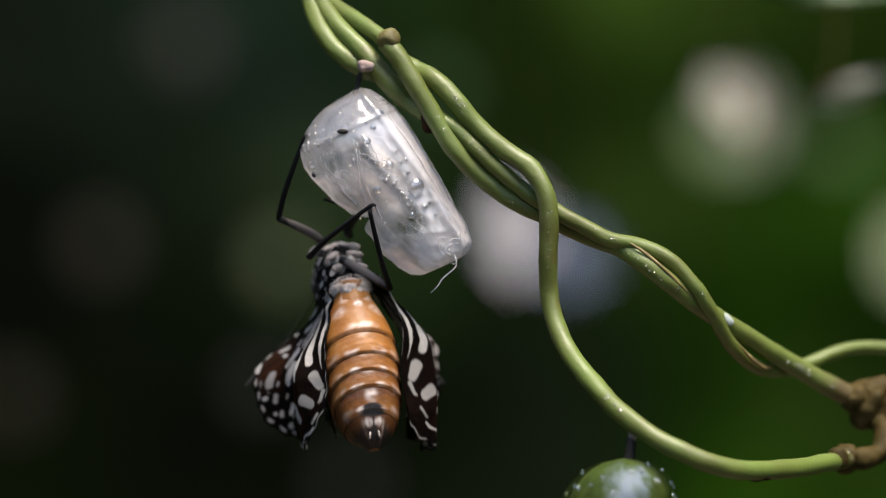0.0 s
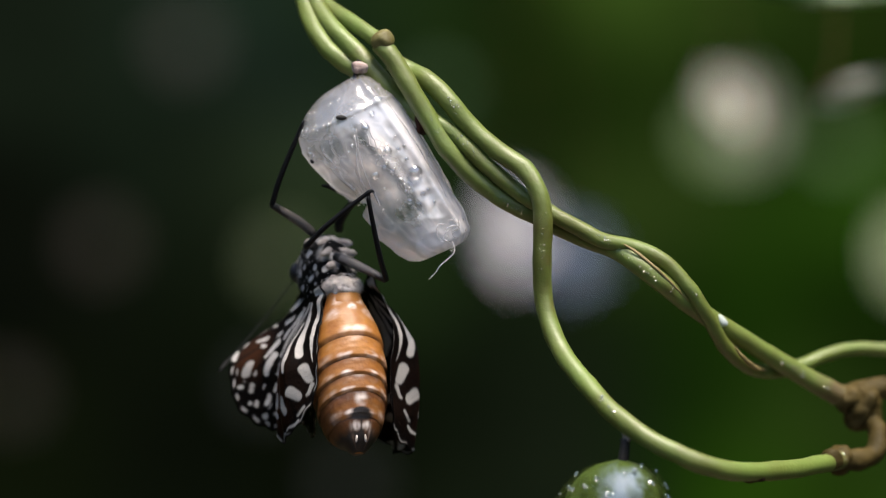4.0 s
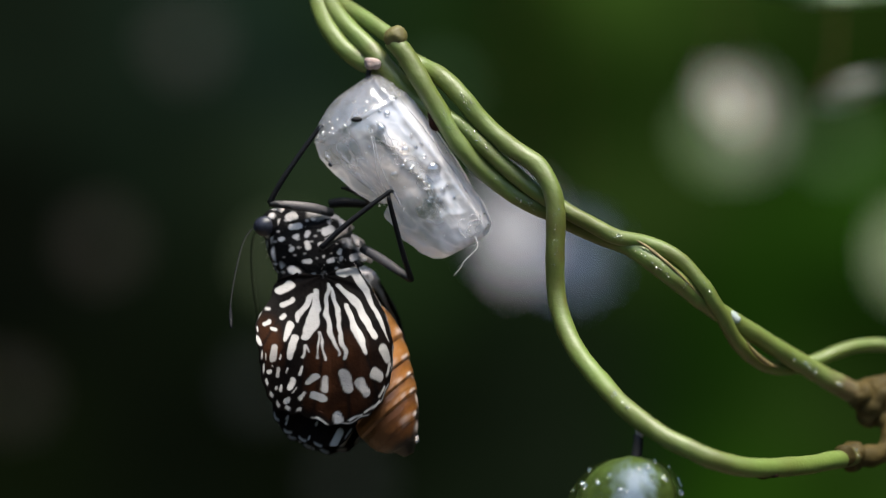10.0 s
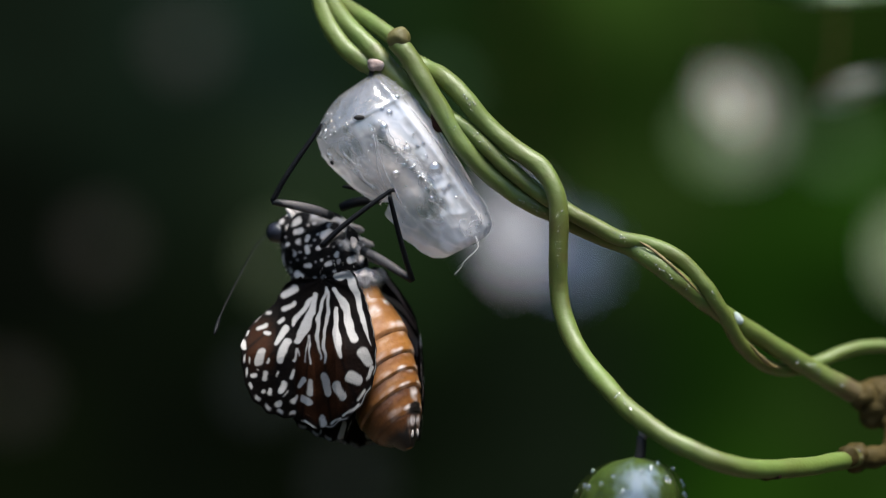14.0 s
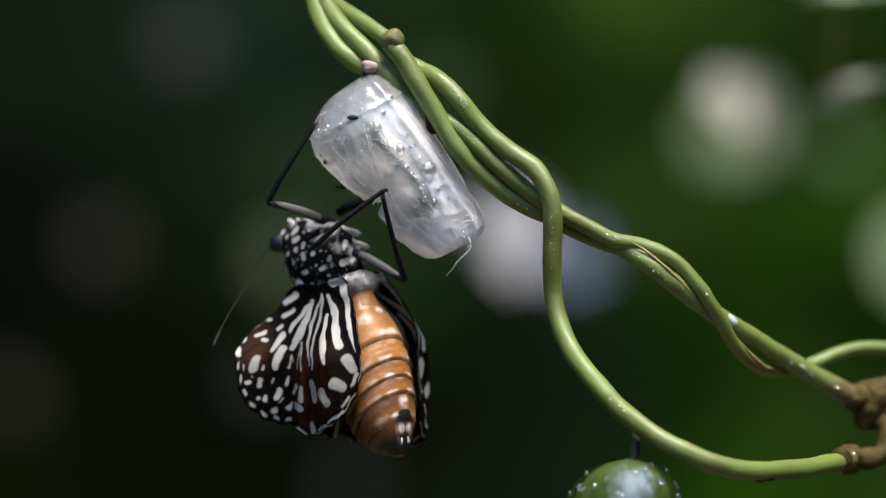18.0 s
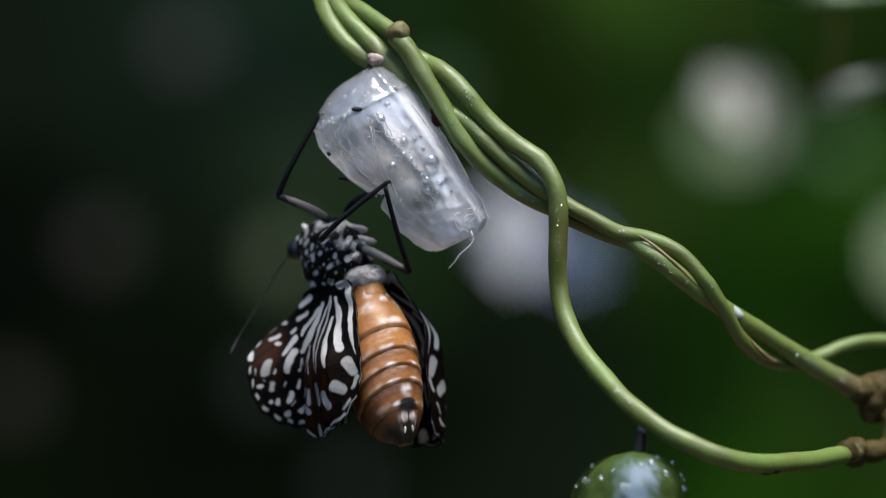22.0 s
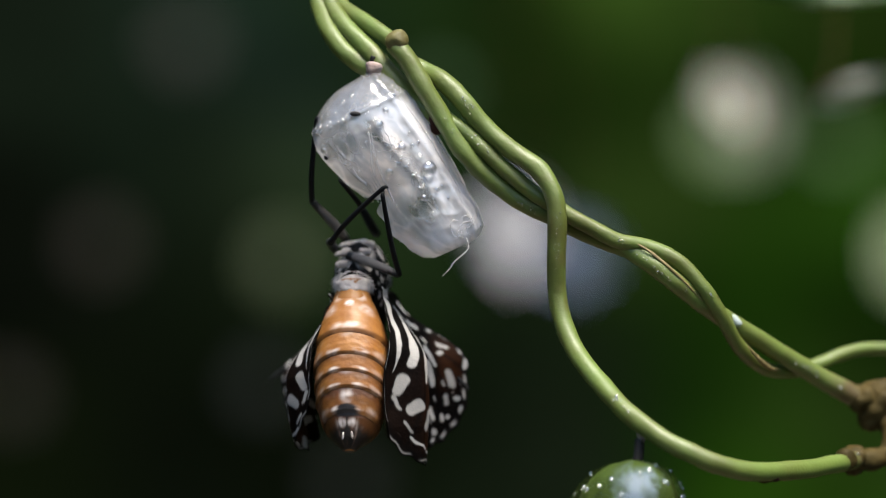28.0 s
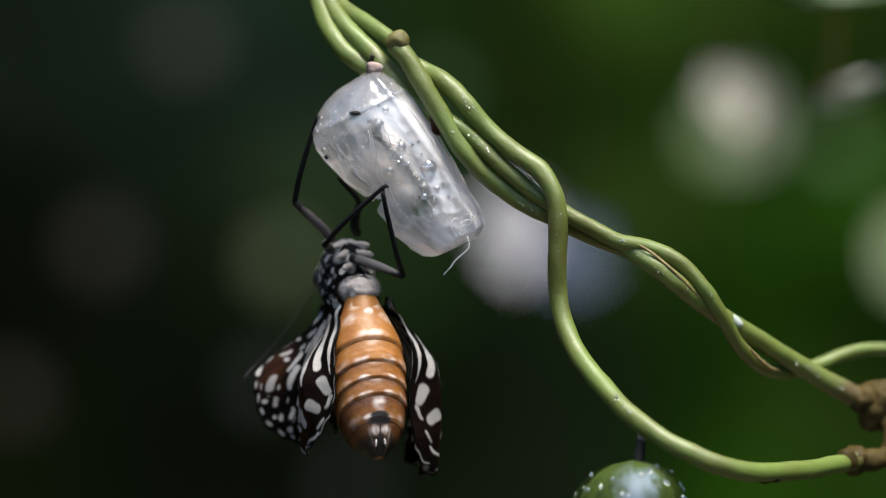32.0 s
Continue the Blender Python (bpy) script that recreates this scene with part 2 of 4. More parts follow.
def backdrop():
    """A ring painted to glow as the deep shade of a wood edge, open to the sky above; out of focus. Its unseen sides
    and back are added to block low sky light.
    """
    m = bpy.data.materials.new("foliage_glow")
    m.use_nodes = True
    n, l = m.node_tree.nodes, m.node_tree.links
    b = n["Principled BSDF"]
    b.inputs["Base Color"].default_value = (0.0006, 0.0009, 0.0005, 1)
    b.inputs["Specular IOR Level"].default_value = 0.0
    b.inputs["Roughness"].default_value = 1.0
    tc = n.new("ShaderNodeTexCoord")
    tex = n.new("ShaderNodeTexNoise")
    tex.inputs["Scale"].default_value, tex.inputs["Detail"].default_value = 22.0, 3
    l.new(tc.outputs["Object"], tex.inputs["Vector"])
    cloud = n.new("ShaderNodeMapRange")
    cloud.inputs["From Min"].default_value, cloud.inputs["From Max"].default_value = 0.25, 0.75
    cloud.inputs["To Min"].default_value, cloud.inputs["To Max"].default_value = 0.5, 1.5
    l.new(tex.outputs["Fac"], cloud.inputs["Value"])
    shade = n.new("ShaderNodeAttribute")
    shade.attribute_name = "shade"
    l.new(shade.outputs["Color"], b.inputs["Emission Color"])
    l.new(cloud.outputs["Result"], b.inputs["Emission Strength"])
    bm = bmesh.new()
    radius, rows, where = 1500.0, [], []
    # close-meshed ahead, where its shades change, and coarse round the rest
    angles = [-.2 + .4 * i / 60 for i in range(60)] + [.2 + (2 * math.pi - .4) * i / 120 for i in range(120)]
    heights = [-1200 + 1040 * i / 10 for i in range(10)] + [-160 + 10 * i for i in range(33)]
    for a in angles:
        # lower at the unseen back, so more sky light reaches the front
        top = 850 + 850 * math.cos(a)
        row = []
        for z in heights + [160 + (top - 160) * (i + 1) / 12 for i in range(12)]:
            row.append(bm.verts.new((radius * math.sin(a), radius * math.cos(a), z)))
            where.append((radius * (a if a < math.pi else a - 2 * math.pi), z))
        rows.append(row)
    for a, c in zip(rows, rows[1:] + rows[:1]):
        for k in range(len(a) - 1):
            bm.faces.new((a[k], c[k], c[k + 1], a[k + 1]))
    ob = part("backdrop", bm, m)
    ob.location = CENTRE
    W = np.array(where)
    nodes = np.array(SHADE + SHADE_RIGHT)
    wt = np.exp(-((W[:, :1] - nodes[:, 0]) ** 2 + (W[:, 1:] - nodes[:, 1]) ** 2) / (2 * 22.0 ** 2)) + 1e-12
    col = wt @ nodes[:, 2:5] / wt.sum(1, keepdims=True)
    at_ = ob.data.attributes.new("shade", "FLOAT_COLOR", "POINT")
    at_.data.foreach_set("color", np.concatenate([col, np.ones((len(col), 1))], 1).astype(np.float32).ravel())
    return tagged(ob, "backdrop ring glowing in painted dark foliage greens, blurred", "foliage", kind="structure")


def gap_disc(x, z, w, h, colour, strength, tilt=0.0):
    """A disc before the backdrop, made to glow for light through a chink in the far leaves."""
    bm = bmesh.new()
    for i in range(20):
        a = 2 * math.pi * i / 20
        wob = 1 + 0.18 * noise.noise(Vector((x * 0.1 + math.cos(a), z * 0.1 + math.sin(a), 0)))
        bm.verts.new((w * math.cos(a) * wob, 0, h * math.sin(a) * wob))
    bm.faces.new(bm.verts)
    ob = part("gap_disc", bm, glowing("gap_glow", colour, strength))
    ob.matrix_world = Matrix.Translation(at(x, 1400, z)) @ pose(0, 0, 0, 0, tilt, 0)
    return tagged(ob, "glowing disc for a bright chink between far dark leaves", "sky", "chinks of sky", "structure")


def ground():
    bm = bmesh.new()
    bmesh.ops.create_grid(bm, x_segments=24, y_segments=24, size=40000)
    for v in bm.verts:
        v.co.z = 30 * noise.noise(v.co * 0.0007)
    return tagged(part("ground", bm, SOIL), "bare dark soil under the shrubs", "ground", kind="structure")


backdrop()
ground()
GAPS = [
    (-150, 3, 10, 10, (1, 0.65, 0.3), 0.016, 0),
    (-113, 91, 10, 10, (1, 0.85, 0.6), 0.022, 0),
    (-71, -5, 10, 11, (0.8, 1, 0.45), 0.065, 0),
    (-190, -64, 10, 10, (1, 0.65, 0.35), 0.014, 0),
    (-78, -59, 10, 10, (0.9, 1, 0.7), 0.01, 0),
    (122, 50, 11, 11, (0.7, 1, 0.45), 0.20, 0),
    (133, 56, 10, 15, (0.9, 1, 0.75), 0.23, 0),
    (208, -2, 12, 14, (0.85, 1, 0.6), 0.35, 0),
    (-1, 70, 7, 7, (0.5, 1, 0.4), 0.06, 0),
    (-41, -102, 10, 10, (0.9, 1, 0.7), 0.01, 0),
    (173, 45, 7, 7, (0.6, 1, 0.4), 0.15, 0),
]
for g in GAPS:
    gap_disc(*g)


def leaf_blade(length, width, bend):
    bm = bmesh.new()
    rows = []
    for i in range(15):
        u = i / 14
        w = width * 0.5 * math.sin(math.pi * u ** 0.8) ** 0.8 + 0.3
        z = -bend * u * u
        rows.append([bm.verts.new((w * s, length * u, z + 0.18 * w * abs(s) + 1.2 * math.sin(9 * u + 3 * s))) for s in (-1, -0.5, 0, 0.5, 1)])
    for a, b in zip(rows, rows[1:]):
        for k in range(4):
            bm.faces.new((a[k], a[k + 1], b[k + 1], b[k]))
    bmesh.ops.solidify(bm, geom=bm.faces[:], thickness=0.4)
    return bm


def shrub():
    root = thing("shrub", (0.30, 0.75, 0), "green broad-leaved shrub standing behind the vine", "shrub")
    part("stem", tube([(0, 0, 0), (10, 5, 500), (-10, 10, 900), (20, 0, 1200), (40, 10, 1500)], lambda u: 9 - 5 * u, 10, 8, 0.1), STEM_DARK, root)
    ob = part("leaf", leaf_blade(39, 4, 2.3), LEAF, root)
    ob.matrix_basis = pose(-.258, -.640, 1.2346, 1, 35, -90)
    return root


shrub()


def pale_stand_in(place, length, width, tilt, facing, tone):
    """A leaf-shaped sheet added for a blurred pale patch, hung from an added twig."""
    root = thing("pale_stand_in", at(*place), "leaf-shaped stand-in for a blurred pale patch, on a thin twig", "leaf", "withered leaves")
    dry = shader("stand_in_tone", tone, .8, [c * .8 for c in tone], 60.0)
    ob = part("blade", leaf_blade(length, width, 2), dry, root)
    ob.matrix_basis = pose(0, 0, 0, 0, tilt, 0) @ pose(0, 0, 0, -90 + facing, 0, 0)
    part("twig", tube([(0, 0, 0), (3, 2, 12), (2, 6, 60), (14, 10, 160)], .35, 6, 5), STEM_DARK, root)
    return root


# blurred bright patches are put into the tones of these added sheets
pale_stand_in((58.0, 450, 38.0), 22, 9.5, -26, -40, (0.54, 0.51, 0.44))
pale_stand_in((15.5, 600, 18.0), 32, 18, -7, -30, (0.45, 0.44, 0.47))
# bluish tone painted for cool blurred light
pale_stand_in((32.5, 650, 8.0), 24, 21, -6, -30, (0.085, 0.115, 0.175))
pale_stand_in((53.5, 150, 20.9), 15, 2.8, -110, -35, (0.40, 0.40, 0.34))


# ---- the twining vine ----
def droplets(parent, places):
    """Beads of dew: places are (point, outward normal, radius)."""
    for p, n, r in places:
        bm = blob((r, r, r * 0.72), (0, 0, 0), *((14, 18) if r > .2 else (8, 10)))
        ob = part("dew_drop", bm, BEAD if r > .2 else WATER, parent)
        ob.matrix_basis = Matrix.Translation(Vector(p) * 0.001) @ Vector(n).to_track_quat("Z", "Y").to_matrix().to_4x4()


def vine():
    root = thing("vine", CENTRE, "two yellow-green twining vine stems beaded with dew", "vine")
    strands = [
        ([(-4.39, 2.4, 20.28), (-2.19, 1.6, 19.09), (-0.24, 0.0, 18.00), (1.87, -1.0, 15.78), (3.99, -1.0, 13.24), (7.0, -1.5, 10.57), (9.89, -2.2, 8.5), (11.44, -3.0, 5.78), (11.8, -3.0, 2.47), (11.69, -2.5, -1.14), (11.94, -2.0, -5.37), (13.11, -3.5, -9.56), (15.75, -7.0, -13.54), (19.54, -11.5, -17.54), (24.42, -14.0, -20.67), (30.37, -13.0, -22.89), (36.83, -6.0, -23.32), (42.15, 3.0, -23.06), (44.77, 8.0, -22.88)], lambda u: 1.06 - 0.04 * u),
        ([(-5.7, 0.0, 22.11), (-4.12, -0.5, 20.33), (-2.54, -1.0, 17.59), (-0.54, -1.0, 14.27), (1.57, -1.0, 10.88), (4.36, -0.5, 7.93), (7.69, 0.0, 5.45), (10.98, 0.5, 3.82), (14.33, 1.0, 2.19), (17.67, 1.0, 0.79), (20.37, 0.2, -0.36), (23.98, -0.2, -3.09), (27.75, 2.0, -5.90), (31.61, 5.0, -8.39), (36.14, 8.0, -11.10), (40.72, 11.0, -13.84), (45.26, 13.0, -16.33)], lambda u: 1.06 - 0.02 * u + .2 * max(0, (u - .88) / .12) ** 1.6),
        ([(-12.92, 9.0, 29.73), (-12.55, 7.0, 26.64), (-10.64, 4.0, 23.90), (-8.03, 2.0, 21.18), (-5.71, 1.0, 18.28), (-2.98, 1.0, 15.54), (0.36, -0.6, 13.74), (3.26, -1.0, 11.49), (5.92, -1.2, 8.88), (9.13, -1.1, 6.23), (12.15, -1.0, 4.29), (15.17, -1.0, 2.6), (18.2, -0.8, 1.03), (21.58, 0.2, 0.3), (24.92, 0.4, -1.27), (27.66, 0.5, -4.19), (29.68, 1.8, -7.24), (31.54, 4.0, -10.33), (33.9, 7.0, -12.43), (36.6, 10.0, -13.38), (40.27, 13.0, -12.90), (43.57, 15.0, -11.64), (46.90, 17.0, -11.00), (51.52, 19.0, -11.18)], lambda u: 0.92 + .25 * math.exp(-((u - .17) / .07) ** 2) - 0.16 * u),
        ([(-14.12, 10.0, 29.79), (-13.88, 8.0, 26.89), (-12.80, 5.0, 23.96), (-11.04, 3.0, 21.53), (-9.08, 2.4, 19.92), (-6.33, 2.0, 18.62)], lambda u: 1.0),
        ([(-13.93, 12.0, 29.29), (-11.35, 8.0, 26.58), (-8.5, 4.0, 24.51), (-5.71, 1.0, 22.41)], lambda u: 0.8 + 0.1 * u),
        ([(45.26, 13.0, -16.33), (47.54, 14.0, -17.93), (49.02, 12.0, -20.15), (48.06, 10.0, -22.61), (44.77, 8.0, -22.94)], lambda u: 1.15),
        ([(46.82, 13.0, -15.83), (48.98, 14.0, -15.43), (51.60, 14.0, -14.93)], lambda u: 1.2),
    ]
    dew = []
    for i, (pts, r) in enumerate(strands):
        old = i > 4
        bm = tube(pts, r, 16, 10, 0.10 if not old else 0.25, i * 7.3)
        count = len(bm.verts)
        ob = part("stem", bm, STEM_DARK if old else STEM, root, "brown woody node stem" if old else "")
        if not old:
            # green skin turning to bark towards the woody nodes, with brown scuffs on the way
            way = np.arange(count) // 16 / (count // 16 - 1)
            scuff = np.array([noise.noise(Vector(v.co) * 600 + Vector((i, 0, 0))) for v in ob.data.vertices])
            start = .955 if i == 0 else .935 if i == 1 else 2
            attribute(ob, "old", np.clip(np.clip((way - start) / .045, 0, 1) * (1 + .6 * scuff) + .9 * np.clip(scuff - .25, 0, 1), 0, 1))
    for p, r, lab in [((-5.27, -0.3, 22.34), (1.2, 1.15, 1.2), "olive swollen leaf scar"), ((47.37, 13.5, -17.29), (2.15, 1.8, 2.8), "brown swollen node"), ((44.59, 8.0, -23.06), (1.4, 1.3, 1.75), "brown swollen node"), ((45.88, 13.0, -16.52), (1.5, 1.45, 1.6), "brown swollen node"), ((43.21, 4.5, -22.70), (1.2, 1.15, 1.3), "brown swollen node")]:
        part("node", blob(r, p, 40, 48, 0.26 if "brown" in lab else .25, 0.8), STEM_DARK if "brown" in lab else NODE, root, lab)
    rnd = random.Random(4)
    # strand, from and to along it, side (0 towards the lens, 90 to the upper edge), how many, size
    for i, u0, u1, side, count, rad in [(1, .19, .25, 10, 9, .12), (2, .28, .36, 10, 14, .13), (0, .16, .24, 5, 9, .12), (1, .33, .43, -15, 18, .11), (0, .42, .51, 0, 24, .085), (2, .47, .53, 5, 12, .12), (1, .62, .71, 5, 16, .14), (2, .65, .69, 10, 5, .13), (1, .84, .93, 5, 12, .19), (1, .94, .97, 0, 3, .2), (0, .69, .72, 5, 5, .22), (0, .98, .995, 20, 3, .22)]:
        pts, r = strands[i]
        path = spline(pts, 10)
        knots = [u0 + (u1 - u0) * rnd.random() for _ in range(4)]
        for k in range(int(count * 1.5)):
            u = min(max(rnd.choice(knots) + (u1 - u0) * rnd.gauss(0, .16), u0), u1)
            x = u * (len(path) - 1)
            a, b = path[int(x)], path[int(x) + 1]
            d = (b - a).normalized()
            front = Vector((0, -1, 0))
            front = (front - d * front.dot(d)).normalized()
            up = front.cross(d)
            up = up if up.z > 0 else -up
            g = radians(side + rnd.uniform(-22, 22))
            n = front * math.cos(g) + up * math.sin(g)
            dew.append((a.lerp(b, x - int(x)) + n * r(u), n, rad * rnd.choice((.35, .4, .5, .6, .7, 1.0))))
    droplets(root, dew)
    for p, r in (((-0.97, -0.4, 13.62), (.9, .5, 1.1)), ((33.69, -9.6, -23.96), (1.3, .6, .5))):
        part("bark_scar", blob(r, p, 14, 18, 0.4, 1.1), SCAR, root, "dark brown bark scar")
    part("sheath", tube([(20.20, -0.9, 0.79), (22.13, -1.0, -0.48), (24.86, -0.9, -2.84), (27.55, 0.6, -5.52)], lambda u: .05 + .15 * math.sin(math.pi * u), 10, 8, .2), SHEATH, root, "dry tan sheath between the stems")
    part("sheath", tube([(32.60, 3.4, -10.44), (33.73, 4.6, -11.69), (35.17, 6.6, -12.85), (36.56, 8.6, -13.21)], lambda u: .06 + .2 * math.sin(math.pi * u), 10, 8, .2), SHEATH, root, "dry tan sheath on the curl")
    # a small flattened pale bluish patch
    part("bluish_patch", blob((.75, .3, .5), (31.26, 3.4, -7.63), 14, 18, .4, 1.2, Matrix.Rotation(.6, 3, "Y")), BLUISH, root, "pale bluish patch on the stem")
    part("silk_pad", blob((.85, .8, .65), (-7.82, 0.3, 19.52), 14, 16, 0.5, 1.2), SILK, root, "pinkish silk pad")
    part("silk_pad", blob((0.5, 0.5, 0.6), (20.29, -12.0, -19.4), 14, 16, 0.5, 1.2), SILK, root, "pinkish silk pad")
    return root


VINE = vine()


# ---- the empty shell ----
def interp(table):
    xs, ys = [a for a, b in table], [b for a, b in table]
    return lambda u: float(np.interp(u, xs, ys))


SHELL_AXIS = Vector((0.465, 0.06, -0.886)).normalized()


def shell():
    """The split skin of the pupa: bulging where the wing cases were, torn open along the belly."""
    root = thing("chrysalis_shell", at(-8.26, 1.0, 18.28), "empty translucent whitish chrysalis skin, torn open and beaded with water", "chrysalis")
    left = interp([(0, 0.6), (.02, 4.0), (.05, 5.6), (.1, 7.2), (.165, 8.3), (.25, 8.6), (.35, 8.1), (.45, 7.3), (.58, 5.8), (.68, 5.4), (.79, 5.0), (.9, 3.8), (.96, 2.9), (1, 1.2)])
    right = interp([(0, 0.6), (.03, 1.4), (.085, 2.2), (.15, 2.9), (.225, 3.4), (.47, 4.1), (.7, 4.5), (.84, 4.75), (.94, 4.5), (.98, 3.6), (1, 1.2)])
    a = SHELL_AXIS
    n = Vector((0.886, 0, 0.465)).normalized()
    d = n.cross(a)
    length = 21.4
    bm = bmesh.new()
    rows = []
    S, K = 130, 144

    def skin(u, ang, inset=0.0):
        hw, mid = (left(u) + right(u)) / 2 - inset, (right(u) - left(u)) / 2
        c, s = math.cos(ang), math.sin(ang)
        # sharp keels at the sides
        p = n * (mid + hw * c) + d * (hw * 0.74 * math.copysign(abs(s) ** 0.85, s))
        ang = ang % (2 * math.pi)
        q = a * (u * length) + p
        q += p.normalized() * (0.10 * noise.noise(q * 0.4) + 0.03 * noise.noise(q * 1.5) + (.06 + .12 * min(max((u - .55) / .2, 0), 1)) * (.35 - abs(noise.noise(q * .62 + Vector((4, 1, 2))))) + .30 * math.exp(-((ang - 5.45) / .10) ** 2) + .20 * math.exp(-((ang - 4.88) / .075) ** 2) * min(max((u - .17) / .05, 0), 1) * min(max((.68 - u) / .1, 0), 1))
        q += p.normalized() * (0.12 * math.exp(-((u - 0.16) / 0.010) ** 2) + .05 * math.exp(-((u - .085) / .006) ** 2))
        return q
    for i in range(S + 1):
        u = i / S
        rows.append([bm.verts.new(skin(u, 2 * math.pi * k / K)) for k in range(K)])
    for i in range(S):
        for k in range(K):
            u, ang = (i + .5) / S, 2 * math.pi * (k + .5) / K
            off = abs((ang - math.pi + 0.55 + math.pi) % (2 * math.pi) - math.pi)      # from the belly side, turned a little away
            rag = 0.16 * noise.noise(Vector((u * 14, ang * 2.2, 3)))
            if off < 0.75 * math.sin(math.pi * min(max((u - 0.42) / 0.62, 0), 1)) ** 0.7 + rag and 0.44 < u:
                continue
            notch = abs(ang - math.pi - 0.2)
            if 0.56 < u < 0.66 and notch < 0.55 * (1 - abs(u - 0.61) / 0.05):
                continue
            if u > 0.985:
                continue
            bm.faces.new((rows[i][k], rows[i][(k + 1) % K], rows[i + 1][(k + 1) % K], rows[i + 1][k]))
    bmesh.ops.delete(bm, geom=[v for v in bm.verts if not v.link_faces], context="VERTS")
    co = [v.co.copy() for v in bm.verts]
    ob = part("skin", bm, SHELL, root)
    milk, warm = [], []
    for q in co:
        u = min(max(q.dot(a) / length, 0), 1)
        across = (q.dot(n) - (right(u) - left(u)) / 2) / max((right(u) + left(u)) / 2, .5)
        def patch(at_u, at_x, wide_u, wide_x):
            return math.exp(-((u - at_u) / wide_u) ** 2 - ((across - at_x) / wide_x) ** 2)
        streak = noise.noise(Vector((across * 9, u * 4, 1.5 if q.dot(d) < 0 else 8)))
        # the sky's sheen put in as milkier skin: up to the neck, ending in a point down the flank
        edge = .52 - .25 * max(u - .42, 0) / .28 + .05 * noise.noise(q * .8)
        sky_sheen = soft_step(edge - across, .06) * soft_step(across - .80 + .35 * max(u - .5, 0) / .2, .06) * min(max((.71 - u) / .05, 0), 1) * min(max((u - .10) / .12, 0), 1)
        core = patch(.50, -.22, .12, .30) + .8 * patch(.37, .30, .13, .11) + .5 * patch(.62, -.62, .12, .2)
        m = .25 - .20 * min(max((.22 - u) / .08, 0), 1) + .28 * sky_sheen + .66 * core + .70 * patch(.88, -.95, .16, .30) + .28 * patch(.93, .3, .07, .6) + .42 * patch(.6, .97, .35, .15)
        m -= .34 * patch(.29, -.55, .09, .30) + .32 * patch(.30, .02, .09, .17) + .30 * patch(.47, .37, .07, .10) + .40 * patch(.72, -.12, .08, .30) + .2 * patch(.60, .12, .05, .12)
        crease = max(0, 1 - 5 * abs(noise.noise(Vector((across * 4.5, u * 5, 6.2 if q.dot(d) < 0 else 3.1)) + .5 * noise.noise_vector(q * .4)))) * min(max((u - .2) / .08, 0), 1)
        milk.append(m + .12 * streak * min(max((u - .12) / .1, 0), 1) + .24 * crease + .08 * noise.noise(q * .55))
        warm.append(min(1, .9 * core + .35 * patch(.45, -.3, .25, .5) + .7 * patch(.6, .97, .35, .15) + .25 * crease))
    attribute(ob, "milk", milk)
    attribute(ob, "warm", warm)
    # stalk
    part("stalk", tube([(0.38, -.4, 1.75), (0.2, -.2, 1.0), (0.05, 0, 0.2), (-0.2, 0, -0.6)], 0.27, 10, 4), DARK, root, "short black stalk")
    # keels along the flank, made as pale tubes to carry their highlight lines
    for ang, u0, u1, r in ((-.62, .12, .74, .07), (-.30, .16, .95, .08), (-2.95, .2, .56, .05)):
        pts = [skin(u0 + (u1 - u0) * k / 9, ang + .05 * noise.noise(Vector((k * .7, ang, 2))), -.03) for k in range(10)]
        part("keel", tube(pts, lambda u: r * (.4 + .9 * math.sin(math.pi * u)), 6, 5, .5, ang), FOLD, root, "pale translucent keel")
    # lining threads
    rnd = random.Random(11)
    for k in range(18):
        u0, u1 = rnd.uniform(.2, .34), rnd.uniform(.5, .64)
        a0 = -math.pi / 2 + rnd.uniform(-.85, .05)
        a1 = -2.35 + .35 * (a0 + 2.0) + rnd.uniform(-.08, .08)
        pts = [skin(u0 + (u1 - u0) * t, a0 + (a1 - a0) * t + 0.05 * rnd.uniform(-1, 1), 0.03) for t in (0, .33, .66, 1)]
        wide = .16 if k % 4 == 0 else rnd.uniform(.02, .055)
        part("lining_thread", tube(pts, lambda u: wide * (.4 + .6 * math.sin(math.pi * u)), 6, 5, .4, k), FOLD, root)
    # short pale fibres added along the ridge for its bright specular line
    for k in range(26):
        u0 = rnd.uniform(.2, .6)
        a0 = -1.40 + rnd.uniform(-.1, .1)
        pts = [skin(u0 + .03 * t, a0 + .12 * rnd.uniform(-1, 1), -.02) for t in range(4)]
        part("lining_thread", tube(pts, rnd.uniform(.02, .055), 5, 4), FOLD, root)
    # a loose tangle of curls at the torn end
    for k in range(7):
        u0, a0, g, turn = rnd.uniform(.83, .94), -1.12 + rnd.uniform(-.22, .22), rnd.uniform(0, 6.28), rnd.uniform(1.6, 3.8)
        du, da = rnd.uniform(.02, .05), rnd.uniform(.08, .22)
        pts = [skin(min(u0 + du * math.cos(g + turn * t / 5), .985), a0 + da * math.sin(g + turn * t / 5) + .03 * t * (k % 3 - 1), -.12) for t in range(6)]
        part("lining_thread", tube(pts, .04 if k % 3 else .065, 5, 5), FOLD, root)
    e = skin(.955, -1.1)
    part("hanging_thread", tube([e, e + Vector((.25, -.2, -.7)), e + Vector((.1, -.3, -1.4)), e + Vector((-1.2, -.3, -2.7)), e + Vector((-1.5, -.3, -3.3)), e + Vector((-2.3, -.3, -4.2))], lambda u: .055 - .035 * u, 6, 6), FIBRE, root, "frayed white thread")
